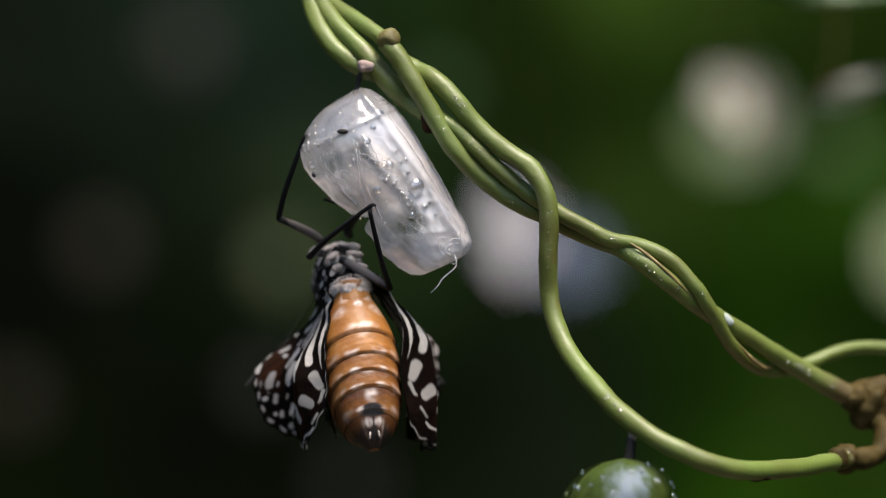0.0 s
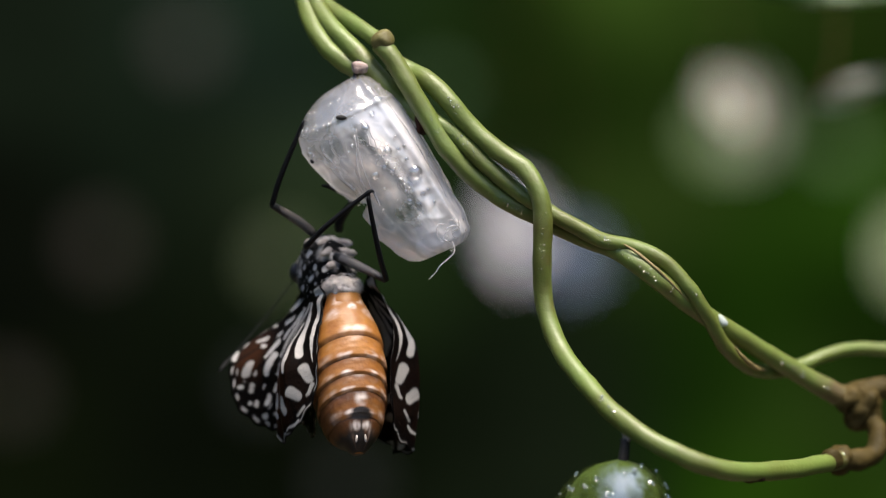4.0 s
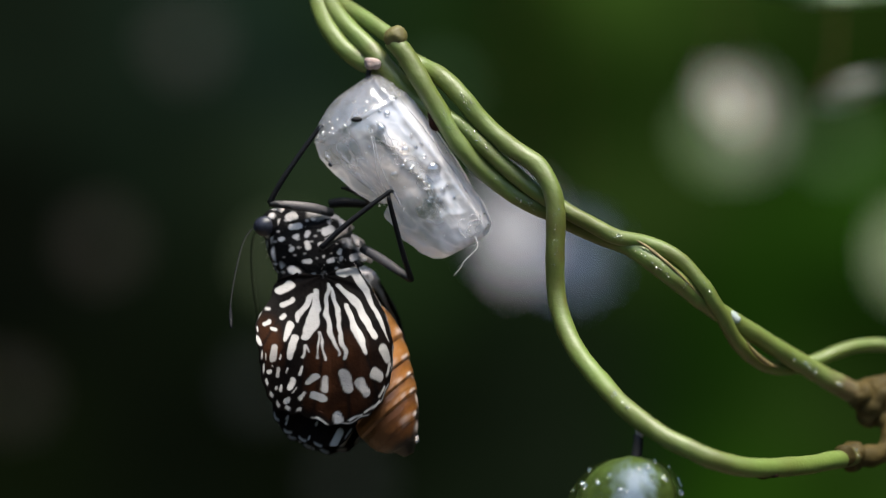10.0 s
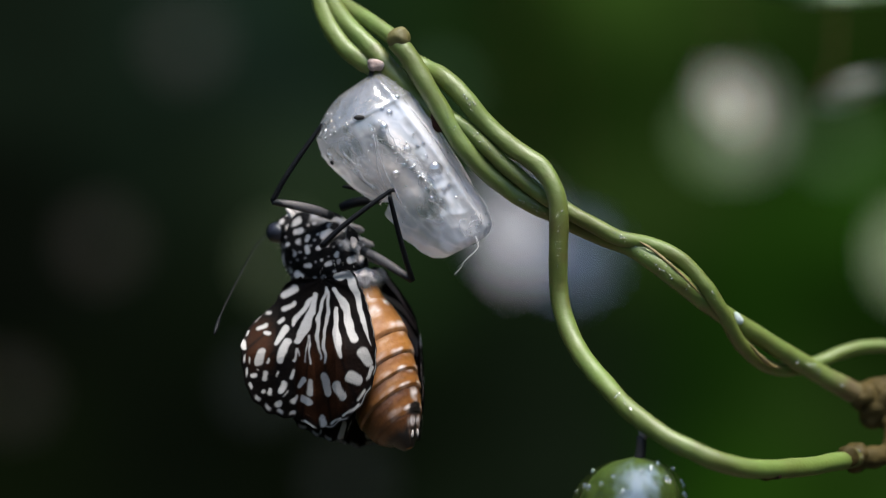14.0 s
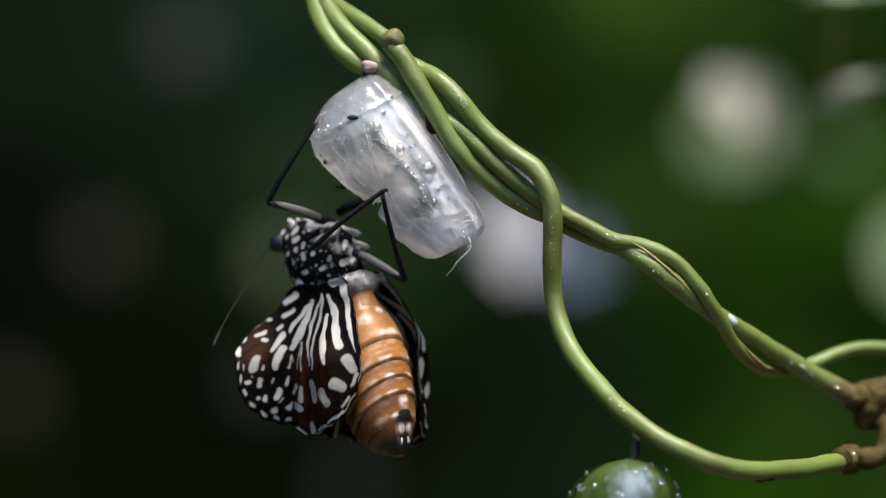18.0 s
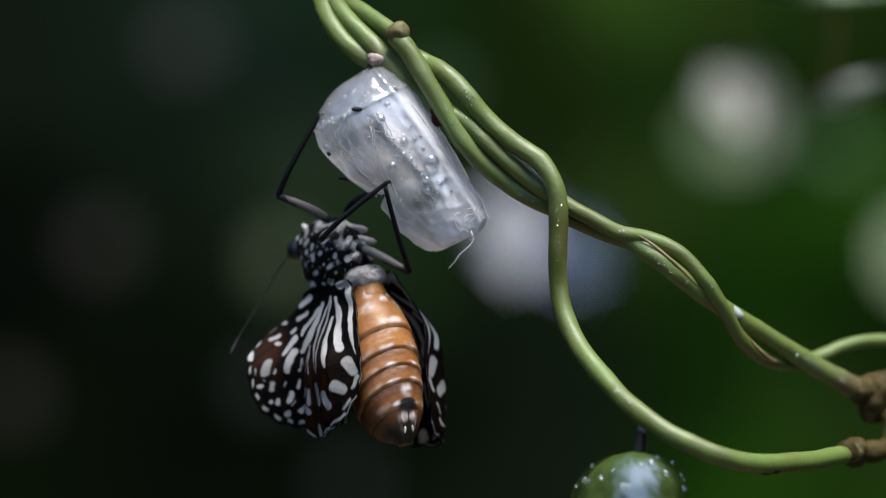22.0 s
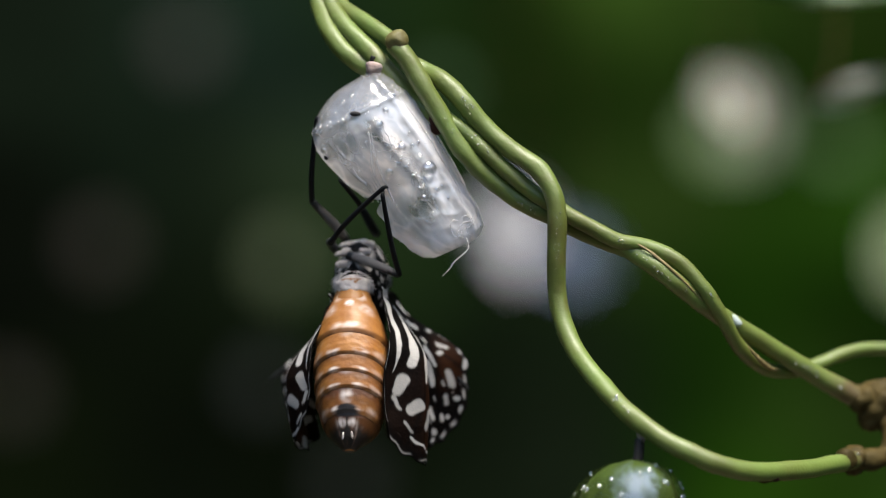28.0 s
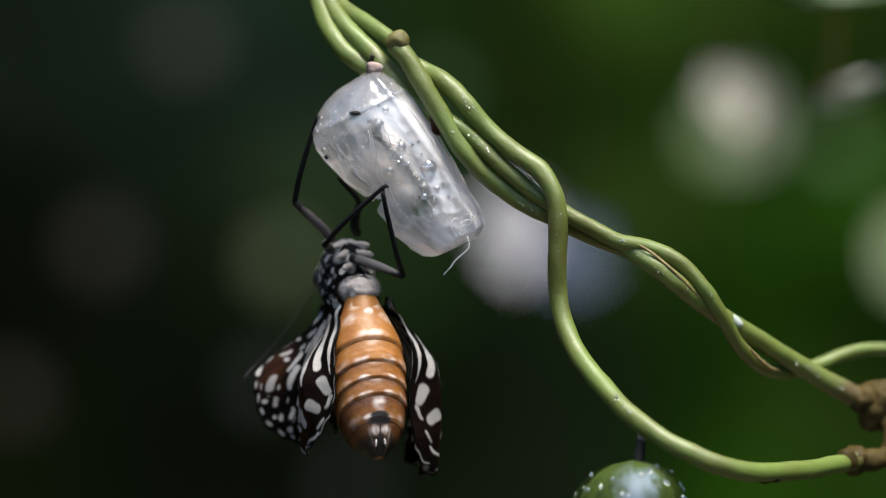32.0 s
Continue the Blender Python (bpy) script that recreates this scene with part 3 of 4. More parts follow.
    part("dark_fleck", blob((.62, .22, .27), skin(.158, -1.65), 8, 10, 0.3), DARK, root, "small black fleck")
    part("dark_fleck", blob((.25, .12, .25), skin(.3, -2.75), 8, 10, 0.3), DARK, root, "small black fleck")
    drops = []

    def bead(u, ang, r):
        p = skin(u, ang)
        nn = (skin(u, ang + .05) - p).cross(skin(u + .02, ang) - p).normalized()
        if nn.y > 0:
            nn = -nn
        drops.append((p, nn, r))
    for u, ang, r in [(0.204, -1.12, 0.36), (0.255, -1.35, 0.49), (0.406, -1.27, 0.55), (0.419, -1.06, 0.27), (0.418, -0.93, 0.24), (0.481, -1.05, 0.27), (0.474, -1.52, 0.36), (0.506, -1.44, 0.33), (0.493, -1.76, 0.49), (0.561, -1.07, 0.9), (0.682, -1.51, 0.36), (0.673, -1.17, 0.36), (0.665, -1.01, 0.24), (0.151, -0.78, 0.33), (0.265, -2.64, 0.39), (0.557, -1.45, 0.24), (0.627, -1.48, 0.24), (0.309, -1.74, 0.21), (0.07, -1.7, 0.24), (0.078, -1.94, 0.21), (0.713, -1.35, 0.21), (0.733, -1.03, 0.21), (0.17, -1.19, 0.21), (0.995, -0.25, 0.24), (0.968, -0.46, 0.24)]:
        bead(u, ang, r)
    for k in range(24):
        bead(.16 + .02 * rnd.uniform(-1, 1), -math.pi / 2 + rnd.uniform(-1.3, .2), rnd.uniform(.08, .24))
    for k in range(18):
        t = rnd.random()
        bead(.2 + .45 * t + .02 * rnd.uniform(-1, 1), -1.40 + .07 * rnd.uniform(-1, 1), rnd.uniform(.06, .2))
    for k in range(60):
        bead(rnd.uniform(.04, .95), rnd.uniform(-2.9, -.3), rnd.uniform(.05, .15))
    droplets(root, drops)
    return root


SHELL_THING = shell()


# ---- the second, unhatched pupa ----
def pupa():
    root = thing("green_chrysalis", at(20.11, -12.0, -19.99), "green translucent chrysalis with pale middle, wet with dew", "chrysalis")
    prof = interp([(0, .4), (.012, 2.1), (.04, 3.4), (.09, 4.75), (.17, 5.8), (.3, 6.4), (.5, 6.3), (.75, 4.8), (.9, 3.2), (1, .6)])

    def skin(u, ang, k=1.0):
        r = prof(u) * k
        q = Vector((r * math.cos(ang) - 0.5 - 3.2 * u, r * .9 * math.sin(ang), -1.9 - 20 * u))
        return q + 0.12 * noise.noise(q * .8) * Vector((math.cos(ang), math.sin(ang), 0))

    def lathe(k):
        bm = bmesh.new()
        rows = [[bm.verts.new(skin(i / 40, 2 * math.pi * j / 48, k)) for j in range(48)] for i in range(41)]
        for p, q in zip(rows, rows[1:]):
            for j in range(48):
                bm.faces.new((p[j], p[(j + 1) % 48], q[(j + 1) % 48], q[j]))
        return bm
    part("skin", lathe(1.0), PUPA, root)
    body = part("body", lathe(0.86), PUPA_IN, root, "green inner body with a pale bluish front patch")
    co = np.array([tuple(v.co * 1000) for v in body.data.vertices])
    wave = np.array([noise.noise(Vector(c) * .9) + .6 * noise.noise(Vector(c) * 2.2) for c in co])
    # a wavy-edged pale bluish patch down the middle of the front
    attribute(body, "mark", soft_step(np.abs(co[:, 0] + .3 + 1.4 * wave) - 1.7, .7) * soft_step(co[:, 2] + 3.2 + wave, .9) * (co[:, 1] < 0))
    part("stalk", tube([(0, 0, .3), (0, 0, -.8), (-.2, 0, -2.2)], lambda u: .48 + .1 * u, 12, 4), DARK, root, "black stalk")
    rnd = random.Random(3)
    drops = []
    for k in range(22):
        u, ang = rnd.uniform(.02, .2), -math.pi / 2 + rnd.uniform(-1.7, 1.7)
        p = skin(u, ang)
        drops.append((p, Vector((math.cos(ang), math.sin(ang), .5)), rnd.uniform(.14, .30)))
    droplets(root, drops)
    return root


PUPA_THING = pupa()


# ---- the butterfly ----
# own axes: belly towards -y, head up, its right side towards -x; millimetres about the pivot
def abdomen_axis(u):
    return Vector((0, -(0.5 + 2.4 * u + 2.7 * max(u, 0) ** 2.2), -3.6 - 17.0 * u))


ABD_R = interp([(-.07, 1.0), (0, 1.8), (.06, 2.2), (.13, 2.9), (.22, 3.55), (.34, 4.1), (.45, 4.3), (.56, 4.15), (.66, 4.0), (.76, 3.6), (.86, 2.9), (.94, 1.85), (1, .7)])


def abdomen(root):
    core = part("abdomen", tube([abdomen_axis(-.07 + 1.07 * k / 8) for k in range(9)], lambda u: ABD_R(u) * .70, 24, 4), ABDOMEN, root)
    cuts = [-.07, .36, .51, .615, .71, .84, 1.0]
    for i in range(6):
        bm = bmesh.new()
        rows, info = [], []
        n, sides = 26, 96
        for a in range(n + 1):
            t = a / n
            u = cuts[i] + (cuts[i + 1] - cuts[i]) * t
            c = abdomen_axis(min(u + (0.010 if a == n and i < 5 else 0), 1.0))
            d = (abdomen_axis(min(u + .02, 1)) - abdomen_axis(u - .02)).normalized()
            x = Vector((1, 0, 0))
            y = d.cross(x)
            # each ring swells towards its rear edge and folds in under it
            r = ABD_R(u) * (0.94 + 0.064 * t ** .8)
            if a >= n - 1 and i < 5:
                r *= 0.985 if a == n - 1 else .95
            lift = 2.0 * math.sin(math.pi * min(max((u - .05) / .9, 0), 1)) ** .7
            row = []
            for k in range(sides):
                g = 2 * math.pi * k / sides
                cg, sg = math.cos(g), math.sin(g)
                w = 1 + 0.014 * noise.noise(Vector((cg * 2, sg * 2, u * 9))) + .010 * noise.noise(Vector((cg * 7, sg * 7, u * 40)))
                v = c + x * (r * w * cg) + y * (r * .84 * w * sg)
                front = -(y * sg).y
                row.append(bm.verts.new(v + Vector((0, 0, lift * (front - .35)))))
                info.append((t, cg, front, u))
            rows.append(row)
        for p, q in zip(rows, rows[1:]):
            for k in range(sides):
                bm.faces.new((p[k], p[(k + 1) % sides], q[(k + 1) % sides], q[k]))
        if i == 5:
            bm.faces.new(rows[-1])
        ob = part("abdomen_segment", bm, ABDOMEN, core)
        t, cx, front, u = (np.array(v) for v in zip(*info))
        belly = np.clip(front * 4, 0, 1)
        patchy = np.array([noise.noise(Vector((a * 5, b * 5, c * 40))) for a, b, c in zip(cx, front, u)])
        wob = np.array([noise.noise(Vector((a * 3, b * 3, i))) for a, b in zip(cx, front)])

        def spot(at_x, at_t, wide, tall, soft=.35):
            return soft_step(np.hypot((cx - at_x) / wide, (t - at_t) / tall) - 1, soft) * belly
        # pale wax on the midline, in a pair along each rear edge, and up the flanks
        wax = np.zeros(len(t))
        if i == 0:
            for sx in (-1, 1):
                wax = np.maximum(wax, .9 * spot(.10 * sx, .27, .06, .11) * np.clip(.6 + .5 * np.cos(t * 170), 0, 1))
                wax = np.maximum(wax, .55 * spot(.55 * sx, .30, .22, .08))
                wax = np.maximum(wax, .55 * spot(.62 * sx, .56, .18, .08, .6))
            wax = np.maximum(wax, spot(.04, .45, .17, .06, .3))
            wax = np.maximum(wax, .62 * spot(0, .89, .40, .055, .4))
        elif i < 5:
            for sx in (-1, 1):
                wax = np.maximum(wax, .8 * spot(.36 * sx, .86, .15, .09, .6))
                wax = np.maximum(wax, .25 * spot(.78 * sx, .80, .12, .14, .6))
            wax = np.maximum(wax, .22 * spot(0, .12, .16, .14, .6))
        if i == 4:
            wax = np.maximum(wax, .6 * spot(0, .38, .17, .30, .4))
        if i == 5:
            for sx in (-1, 1):
                wax = np.maximum(wax, .9 * spot(.20 * sx, .30, .16, .14, .4))
                wax = np.maximum(wax, .5 * spot(.45 * sx, .55, .06, .28, .6))
        wax = wax * np.clip(.75 + 1.1 * patchy, 0, 1) + .14 * np.clip(patchy - .26, 0, 1) * belly
        attribute(ob, "mark", wax)
        ring_dark = soft_step(.955 + .03 * wob - t, .018) * np.clip(.75 + .8 * wob, .3, 1) if i < 5 else t * 0
        # back and flanks darker in pigment; shade painted on lower rings and ring fronts
        pigment_shade = .62 * np.clip((u - .44) / .42, 0, 1) + (.35 + .45 * np.clip((u - .45) / .2, 0, 1)) * np.clip(1 - t * 1.6, 0, 1) * (i > 0) + .5 * np.clip(-front, 0, 1) + .35 * np.clip((np.abs(cx) - .75) / .25, 0, 1)
        attribute(ob, "ring_dark", np.maximum(ring_dark, np.clip(pigment_shade * (.9 + .28 * patchy), 0, .85)))
        tip = np.zeros(len(t))
        if i == 4:
            tip = np.maximum(spot(0, .84, .34, .14, .2), spot(0, .98, .44, .12, .2))
        if i == 5:
            tip = np.maximum(spot(0, .03, .44, .14, .2), np.maximum(spot(0, .60, .24, .30, .2), soft_step(.40 + .1 * wob - t, .12)))
            tip = np.maximum(tip, spot(0, .26, .07, .14, .3)) * (1 - .9 * np.clip(wax * 1.4, 0, 1))
        attribute(ob, "tip", np.clip(tip, 0, 1))
    end = abdomen_axis(.90)
    for sx in (-1, 1):
        part("clasper", blob((.13, .16, .42), end + Vector((sx * .5, -1.66, 0)), 14, 16, .3, 1.6, Matrix.Rotation(-.1 * sx, 3, "Y")), FUZZ_DARK, core, "pale clasper")
    return core


# the wings and flanks are drawn as seen when the right side faces out: p towards the back, q down, w outward
SIDE_C, SIDE_S = math.cos(radians(64)), math.sin(radians(64))


def from_side(p, q, w, sx):
    return Vector((sx * (p * SIDE_C + w * SIDE_S), p * SIDE_S - w * SIDE_C, -q))


def streaked(p, q, streaks, wob=0.0, soft=.05):
    m = np.zeros(len(p))
    for p0, q0, p1, q1, r0, r1 in streaks:
        m = np.maximum(m, soft_step(capsule(p, q, (p0, q0), (p1, q1), r0, r1) + wob, soft))
    return m


THX_C, THX_R = Vector((0, 4.6, -.5)), (2.9, 4.5, 5.7)
THX_TURN = Matrix.Rotation(radians(-52), 3, "X")
CHEST = [(7.2, -3.1, 6.6, -3.4, 0.48, 0.48), (7.4, -2.0, 5.9, -2.3, 0.36, 0.36), (8.1, -0.7, 7.9, -0.9, 0.30, 0.30), (6.8, -1.0, 6.6, -1.2, 0.30, 0.30), (5.8, -1.0, 5.5, -1.6, 0.30, 0.30), (4.1, -1.4, 2.9, -2.0, 0.48, 0.48), (3.3, -2.6, 3.0, -2.8, 0.30, 0.24), (5.7, -0.5, 5.6, 0.2, 0.36, 0.36), (7.3, 0.4, 7.1, 0.2, 0.24, 0.30), (4.5, -0.2, 4.2, -0.2, 0.30, 0.30), (2.5, 0.8, 2.2, 0.3, 0.30, 0.24), (1.9, -0.4, 1.7, -0.6, 0.24, 0.24), (6.1, 1.6, 5.3, 1.6, 0.30, 0.30)]
CHEST_LOW = [(3.7, 1.7, 2.9, 1.4, 0.30, 0.30), (7.2, 2.4, 6.5, 2.9, 0.48, 0.48), (5.0, 3.6, 5.0, 3.0, 0.30, 0.36), (4.1, 1.1, 4.0, 1.0, 0.21, 0.18), (8.5, 2.0, 8.4, 1.9, 0.24, 0.24), (3.7, 3.5, 3.7, 3.3, 0.30, 0.30), (1.4, 0.0, -0.1, -0.5, 0.48, 0.42), (1.3, 1.3, -0.2, 1.0, 0.42, 0.48), (4.8, 1.2, 4.7, 1.3, 0.12, 0.12), (1.9, -1.5, 1.4, -1.2, 0.24, 0.24), (5.0, -2.9, 4.6, -3.1, 0.24, 0.24)]


def flank_marks(P):
    """White scale spots on the flanks of the chest, for points P in millimetres."""
    p, q = P[:, 1] * SIDE_S + np.abs(P[:, 0]) * SIDE_C, -P[:, 2]
    w = np.abs(P[:, 0]) * SIDE_S - P[:, 1] * SIDE_C
    wob = np.array([noise.noise(Vector((a * 1.6, b * 1.6, 5))) for a, b in zip(p, q)]) * .12 + .06
    spots = [(.75 * a + .25 * c, .75 * b + .25 * e, .25 * a + .75 * c, .25 * b + .75 * e, r0, r1) for a, b, c, e, r0, r1 in CHEST + CHEST_LOW]
    rnd = random.Random(14)
    fine = [(a, b, a + .1, b, r, r) for a, b, r in ((rnd.uniform(2, 8.6), rnd.uniform(-3.4, 3.2), rnd.uniform(.12, .22)) for _ in range(34))]
    return np.maximum(streaked(p, q, spots, wob, .06), .55 * streaked(p, q, fine, wob, .06)) * np.clip((w + 4.2) / .5, 0, 1)


def thorax(root):
    bm = blob((1, 1, 1), (0, 0, 0), 190, 240)
    dirs = [v.co.copy() for v in bm.verts]
    for v, q in zip(bm.verts, dirs):
        w = 1 + .05 * noise.noise(q * 3) + .012 * noise.noise(q * 14)
        v.co = THX_C + THX_TURN @ Vector((q.x * THX_R[0] * w, q.y * THX_R[1] * w, q.z * THX_R[2] * w))
    P = np.array([tuple(v.co) for v in bm.verts])
    ob = part("thorax", bm, THORAX, root)
    D = np.array([tuple(q) for q in dirs])
    rnd = random.Random(21)
    mark = flank_marks(P)
    # on the back, rows of smaller dots
    back = np.clip((D[:, 1] - .25) / .2, 0, 1) * np.clip((.75 - np.abs(D[:, 0])) / .15, 0, 1)
    for row in range(7):
        for col in range(-2, 3):
            x, z = col * .3 + rnd.uniform(-.05, .05), -.8 + .27 * row + rnd.uniform(-.05, .05)
            mark = np.maximum(mark, back * soft_step(np.hypot(D[:, 0] - x, (D[:, 2] - z) / 1.4) - rnd.uniform(.05, .08), .025))
    # pale grey bands under the chest
    belly = np.clip((-D[:, 1] - .42) / .25, 0, 1) * np.clip((.75 - np.abs(D[:, 0])) / .2, 0, 1)
    band = soft_step(np.abs(np.abs(D[:, 0]) - .40 + .25 * np.cos(D[:, 2] * 9)) - .16, .06)
    mark = np.maximum(mark * (1 - .8 * belly), belly * band * .8)
    attribute(ob, "mark", mark)
    # the black shoulder from which the wings spring
    c = Vector((0, 5.9, -3.6))
    bm = blob((2.7, 2.7, 3.7), c, 70, 90, .05, .7)
    P = np.array([tuple(v.co) for v in bm.verts])
    hump = part("shoulder", bm, THORAX, root, "black shoulder with white patches")
    attribute(hump, "mark", flank_marks(P))
    part("collar", blob((2.05, 2.1, 1.3), (0, .0, -3.45), 28, 36, .16, 1.5), FUZZ, root, "pale grey furry collar")
    # leg bases in two rows under the chest
    for sx in (-1, 1):
        for z, y, w in ((-4.6, -2.75, 1.2), (-2.8, -3.72, 1.35), (-.8, -4.2, 1.2)):
            part("leg_base", blob((w, .42, .36), THX_C + THX_TURN @ Vector((sx * 1.05, y, z)), 18, 22, .35, 1.4, THX_TURN @ Matrix.Rotation(sx * .75, 3, "Y")), FUZZ_DARK, ob, "grey leg base")
    # fur
    bm = bmesh.new()
    for k in range(1050):
        if k < 120:
            q = Vector((rnd.gauss(0, 1), rnd.gauss(0, 1), rnd.gauss(0, 1))).normalized()
            p = THX_C + THX_TURN @ Vector((q.x * THX_R[0], q.y * THX_R[1], q.z * THX_R[2]))
            o = THX_TURN @ q
        else:
            q = Vector((rnd.gauss(0, 1), rnd.gauss(0, 1), rnd.gauss(0, .8))).normalized()
            p = Vector((q.x * 2.05, q.y * 2.1, q.z * 1.25 - 3.45))
            o = q
        o = (o + Vector((rnd.uniform(-.5, .5), rnd.uniform(-.5, .5), -.9))).normalized() * rnd.uniform(.35, .85)
        s = o.orthogonal().normalized() * .03
        t = o.cross(s).normalized() * .03
        a, b, c, e = (bm.verts.new(x) for x in (p + s, p - s * .5 + t, p - s * .5 - t, p + o))
        for f in ((a, b, e), (b, c, e), (c, a, e)):
            bm.faces.new(f)
    tagged(part("fur", bm, FUZZ, ob, "fine grey hairs"), kind="stuff")
    return ob, hump


def head(root):
    c = Vector((0, 8.8, 2.2))
    ob = part("head", blob((2.0, 1.7, 1.9), c, 40, 48, .05, .8), THORAX, root, "black head with white dots")
    me = ob.data
    P = np.array([tuple(v.co * 1000 - c) for v in me.vertices])
    mark = np.zeros(len(P))
    for sx in (-1, 1):
        for p in [(1.6, -.8, .4), (1.5, .2, 1.1), (1.2, -1.2, -.6), (.5, 0, 1.8), (1.4, .9, -1.0)]:
            mark = np.maximum(mark, soft_step(np.linalg.norm(P - np.array((p[0] * sx, p[1], p[2])), axis=1) - .38, .08))
    attribute(ob, "mark", mark)
    for sx in (-1, 1):
        part("eye", blob((.95, 1.2, 1.1), c + Vector((sx * 1.4, 1.0, 0)), 24, 32), EYE, ob, "dark bluish compound eye")
        tip = Vector((sx * 11.2, 11.8, -8.6 if sx < 0 else -10.5))
        b = c + Vector((sx * .7, 1.6, .6))
        mid = b.lerp(tip, .45) + Vector((sx * -.5, 1.2, .3))
        part("antenna", tube([b, b.lerp(mid, .4) + Vector((0, .6, .1)), mid, mid.lerp(tip, .6) + Vector((0, .3, 0)), tip], lambda u: .07 if u < .78 else .07 + .15 * math.sin(math.pi * (u - .78) / .24), 7, 8), LEG, ob, "thin black clubbed antenna")
        part("palp", tube([c + Vector((sx * .5, -.8, .8)), c + Vector((sx * .7, -.7, 1.8)), c + Vector((sx * .6, .0, 2.5))], lambda u: .5 - .3 * u, 9, 5), FUZZ, ob, "pale palp")
    return ob


def wing(root, name, sx, outline, hinge, lie, marks, tan, label, rad_n=150, ang_n=380):
    """A limp wing: its outline is turned about the hinge at (p, q), and lie() hangs it on the body."""
    lo, hi = outline[0][0], outline[-1][0]
    R = interp(outline)
    bm = bmesh.new()
    P, rows = [], []
    for j in range(ang_n + 1):
        th = lo + (hi - lo) * j / ang_n
        row = []
        for i in range(rad_n + 1):
            f = .02 + .98 * i / rad_n
            scal = 1 + (.008 * math.sin(th * .9) if f > .93 else 0)
            r = R(th) * f * scal
            P.append((hinge[0] + r * math.sin(radians(th)), hinge[1] + r * math.cos(radians(th)), f, th))
            row.append(len(P) - 1)
        rows.append(row)
    P = np.array(P)
    p, q, f, th = P.T
    verts = [bm.verts.new(lie(a, b, g, h, sx)) for a, b, g, h in P]
    for a, b in zip(rows, rows[1:]):
        for i in range(rad_n):
            bm.faces.new((verts[a[i]], verts[a[i + 1]], verts[b[i + 1]], verts[b[i]]))
    ob = part(name, bm, WING, root, label)
    attribute(ob, "mark", marks(p, q, f, th))
    attribute(ob, "tan", tan(p, q, f, th))
    md = ob.modifiers.new("thickness", "SOLIDIFY")
    md.thickness, md.offset = 0.00012, 0
    return ob


HIND = [(-114, 2.6), (-102, 3.6), (-83, 4.2), (-68, 5.3), (-57, 6.5), (-48, 8.0), (-41, 9.5), (-35, 10.9), (-29, 12.3), (-24, 13.3), (-18, 14.4), (-13, 15.1), (-7, 15.7), (-3, 16.0), (2, 16.0), (5, 15.7), (9, 15.3), (13, 15.2), (18, 15.4), (22, 15.4), (27, 15.0), (33, 14.2), (39, 13.0), (45, 11.8), (51, 10.9), (56, 9.9), (59, 8.7), (62, 7.2), (65, 6.0), (73, 5.2), (84, 4.4), (92, 3.0), (112, 1.3)]
FORE = [(-23, 8.6), (-18, 13.4), (-13, 16.6), (-8, 18.4), (-2, 19.2), (4, 19.2), (10, 18.8), (16, 18.4), (21, 17.6), (26, 15.5), (31, 12), (36, 8), (42, 5)]
SPREAD = interp([(-2.5, 4.0), (-.5, 5.7), (1, 6.9), (2, 7.2), (3, 6.9), (4.5, 6.0), (7, 5.6), (9, 6.6), (11, 8.4), (12.8, 10.2)])


def hind_lie(p, q, f, th, sx):
    """Lies flat against the flank above; below it cups the abdomen in front, turns back, and flares again in its rear lobe."""
    s = min(max((q - 2.8) / 8.9 if sx < 0 else (q - 1.6) / 8.4, 0), 1)
    s = s * s * (3 - 2 * s)
    near = 2.5 if sx < 0 else 3.1
    out = near + (SPREAD(p) + (.2 if sx < 0 else .9) * min(max((p + 2) / 3, 0), 1) - near) * s - .5 * max(q - 15.5, 0) / 3.5
    w = (out - p * SIDE_C) / SIDE_S
    w += (.10 * math.sin(math.radians(th) * 13) + .22 * noise.noise(Vector((p * .35, q * .35, sx * 3)))) * min(f * 1.6, 1)
    # the scalloped hem curls
    w += .45 * max(f - .86, 0) / .14 * noise.noise(Vector((th * .06, 3, sx)))
    # a fold runs down from the cell to the hem and the lobe beyond it bellies out
    fold = p - 6.3 - .12 * (q - 12)
    w += (-.55 * math.exp(-(fold / .7) ** 2) + .5 * math.exp(-((fold + 1.4) / 1.0) ** 2)) * min(max((q - 10) / 5, 0), 1)
    # the left wing has filled further
    return from_side(p, q if sx < 0 else 3 + (q - 3) * 1.13, w, sx)


def fore_lie(p, q, f, th, sx):
    t = min(max((3 - p) / 7, 0), 1)
    ripple = .10 * math.sin(math.radians(th) * 24) * f + .25 * noise.noise(Vector((p * .3, q * .3, sx * 3)))
    return Vector((sx * (1.6 + min(q * .16, 2.4) * (.35 + .75 * t) + ripple), .95 * p, -q))


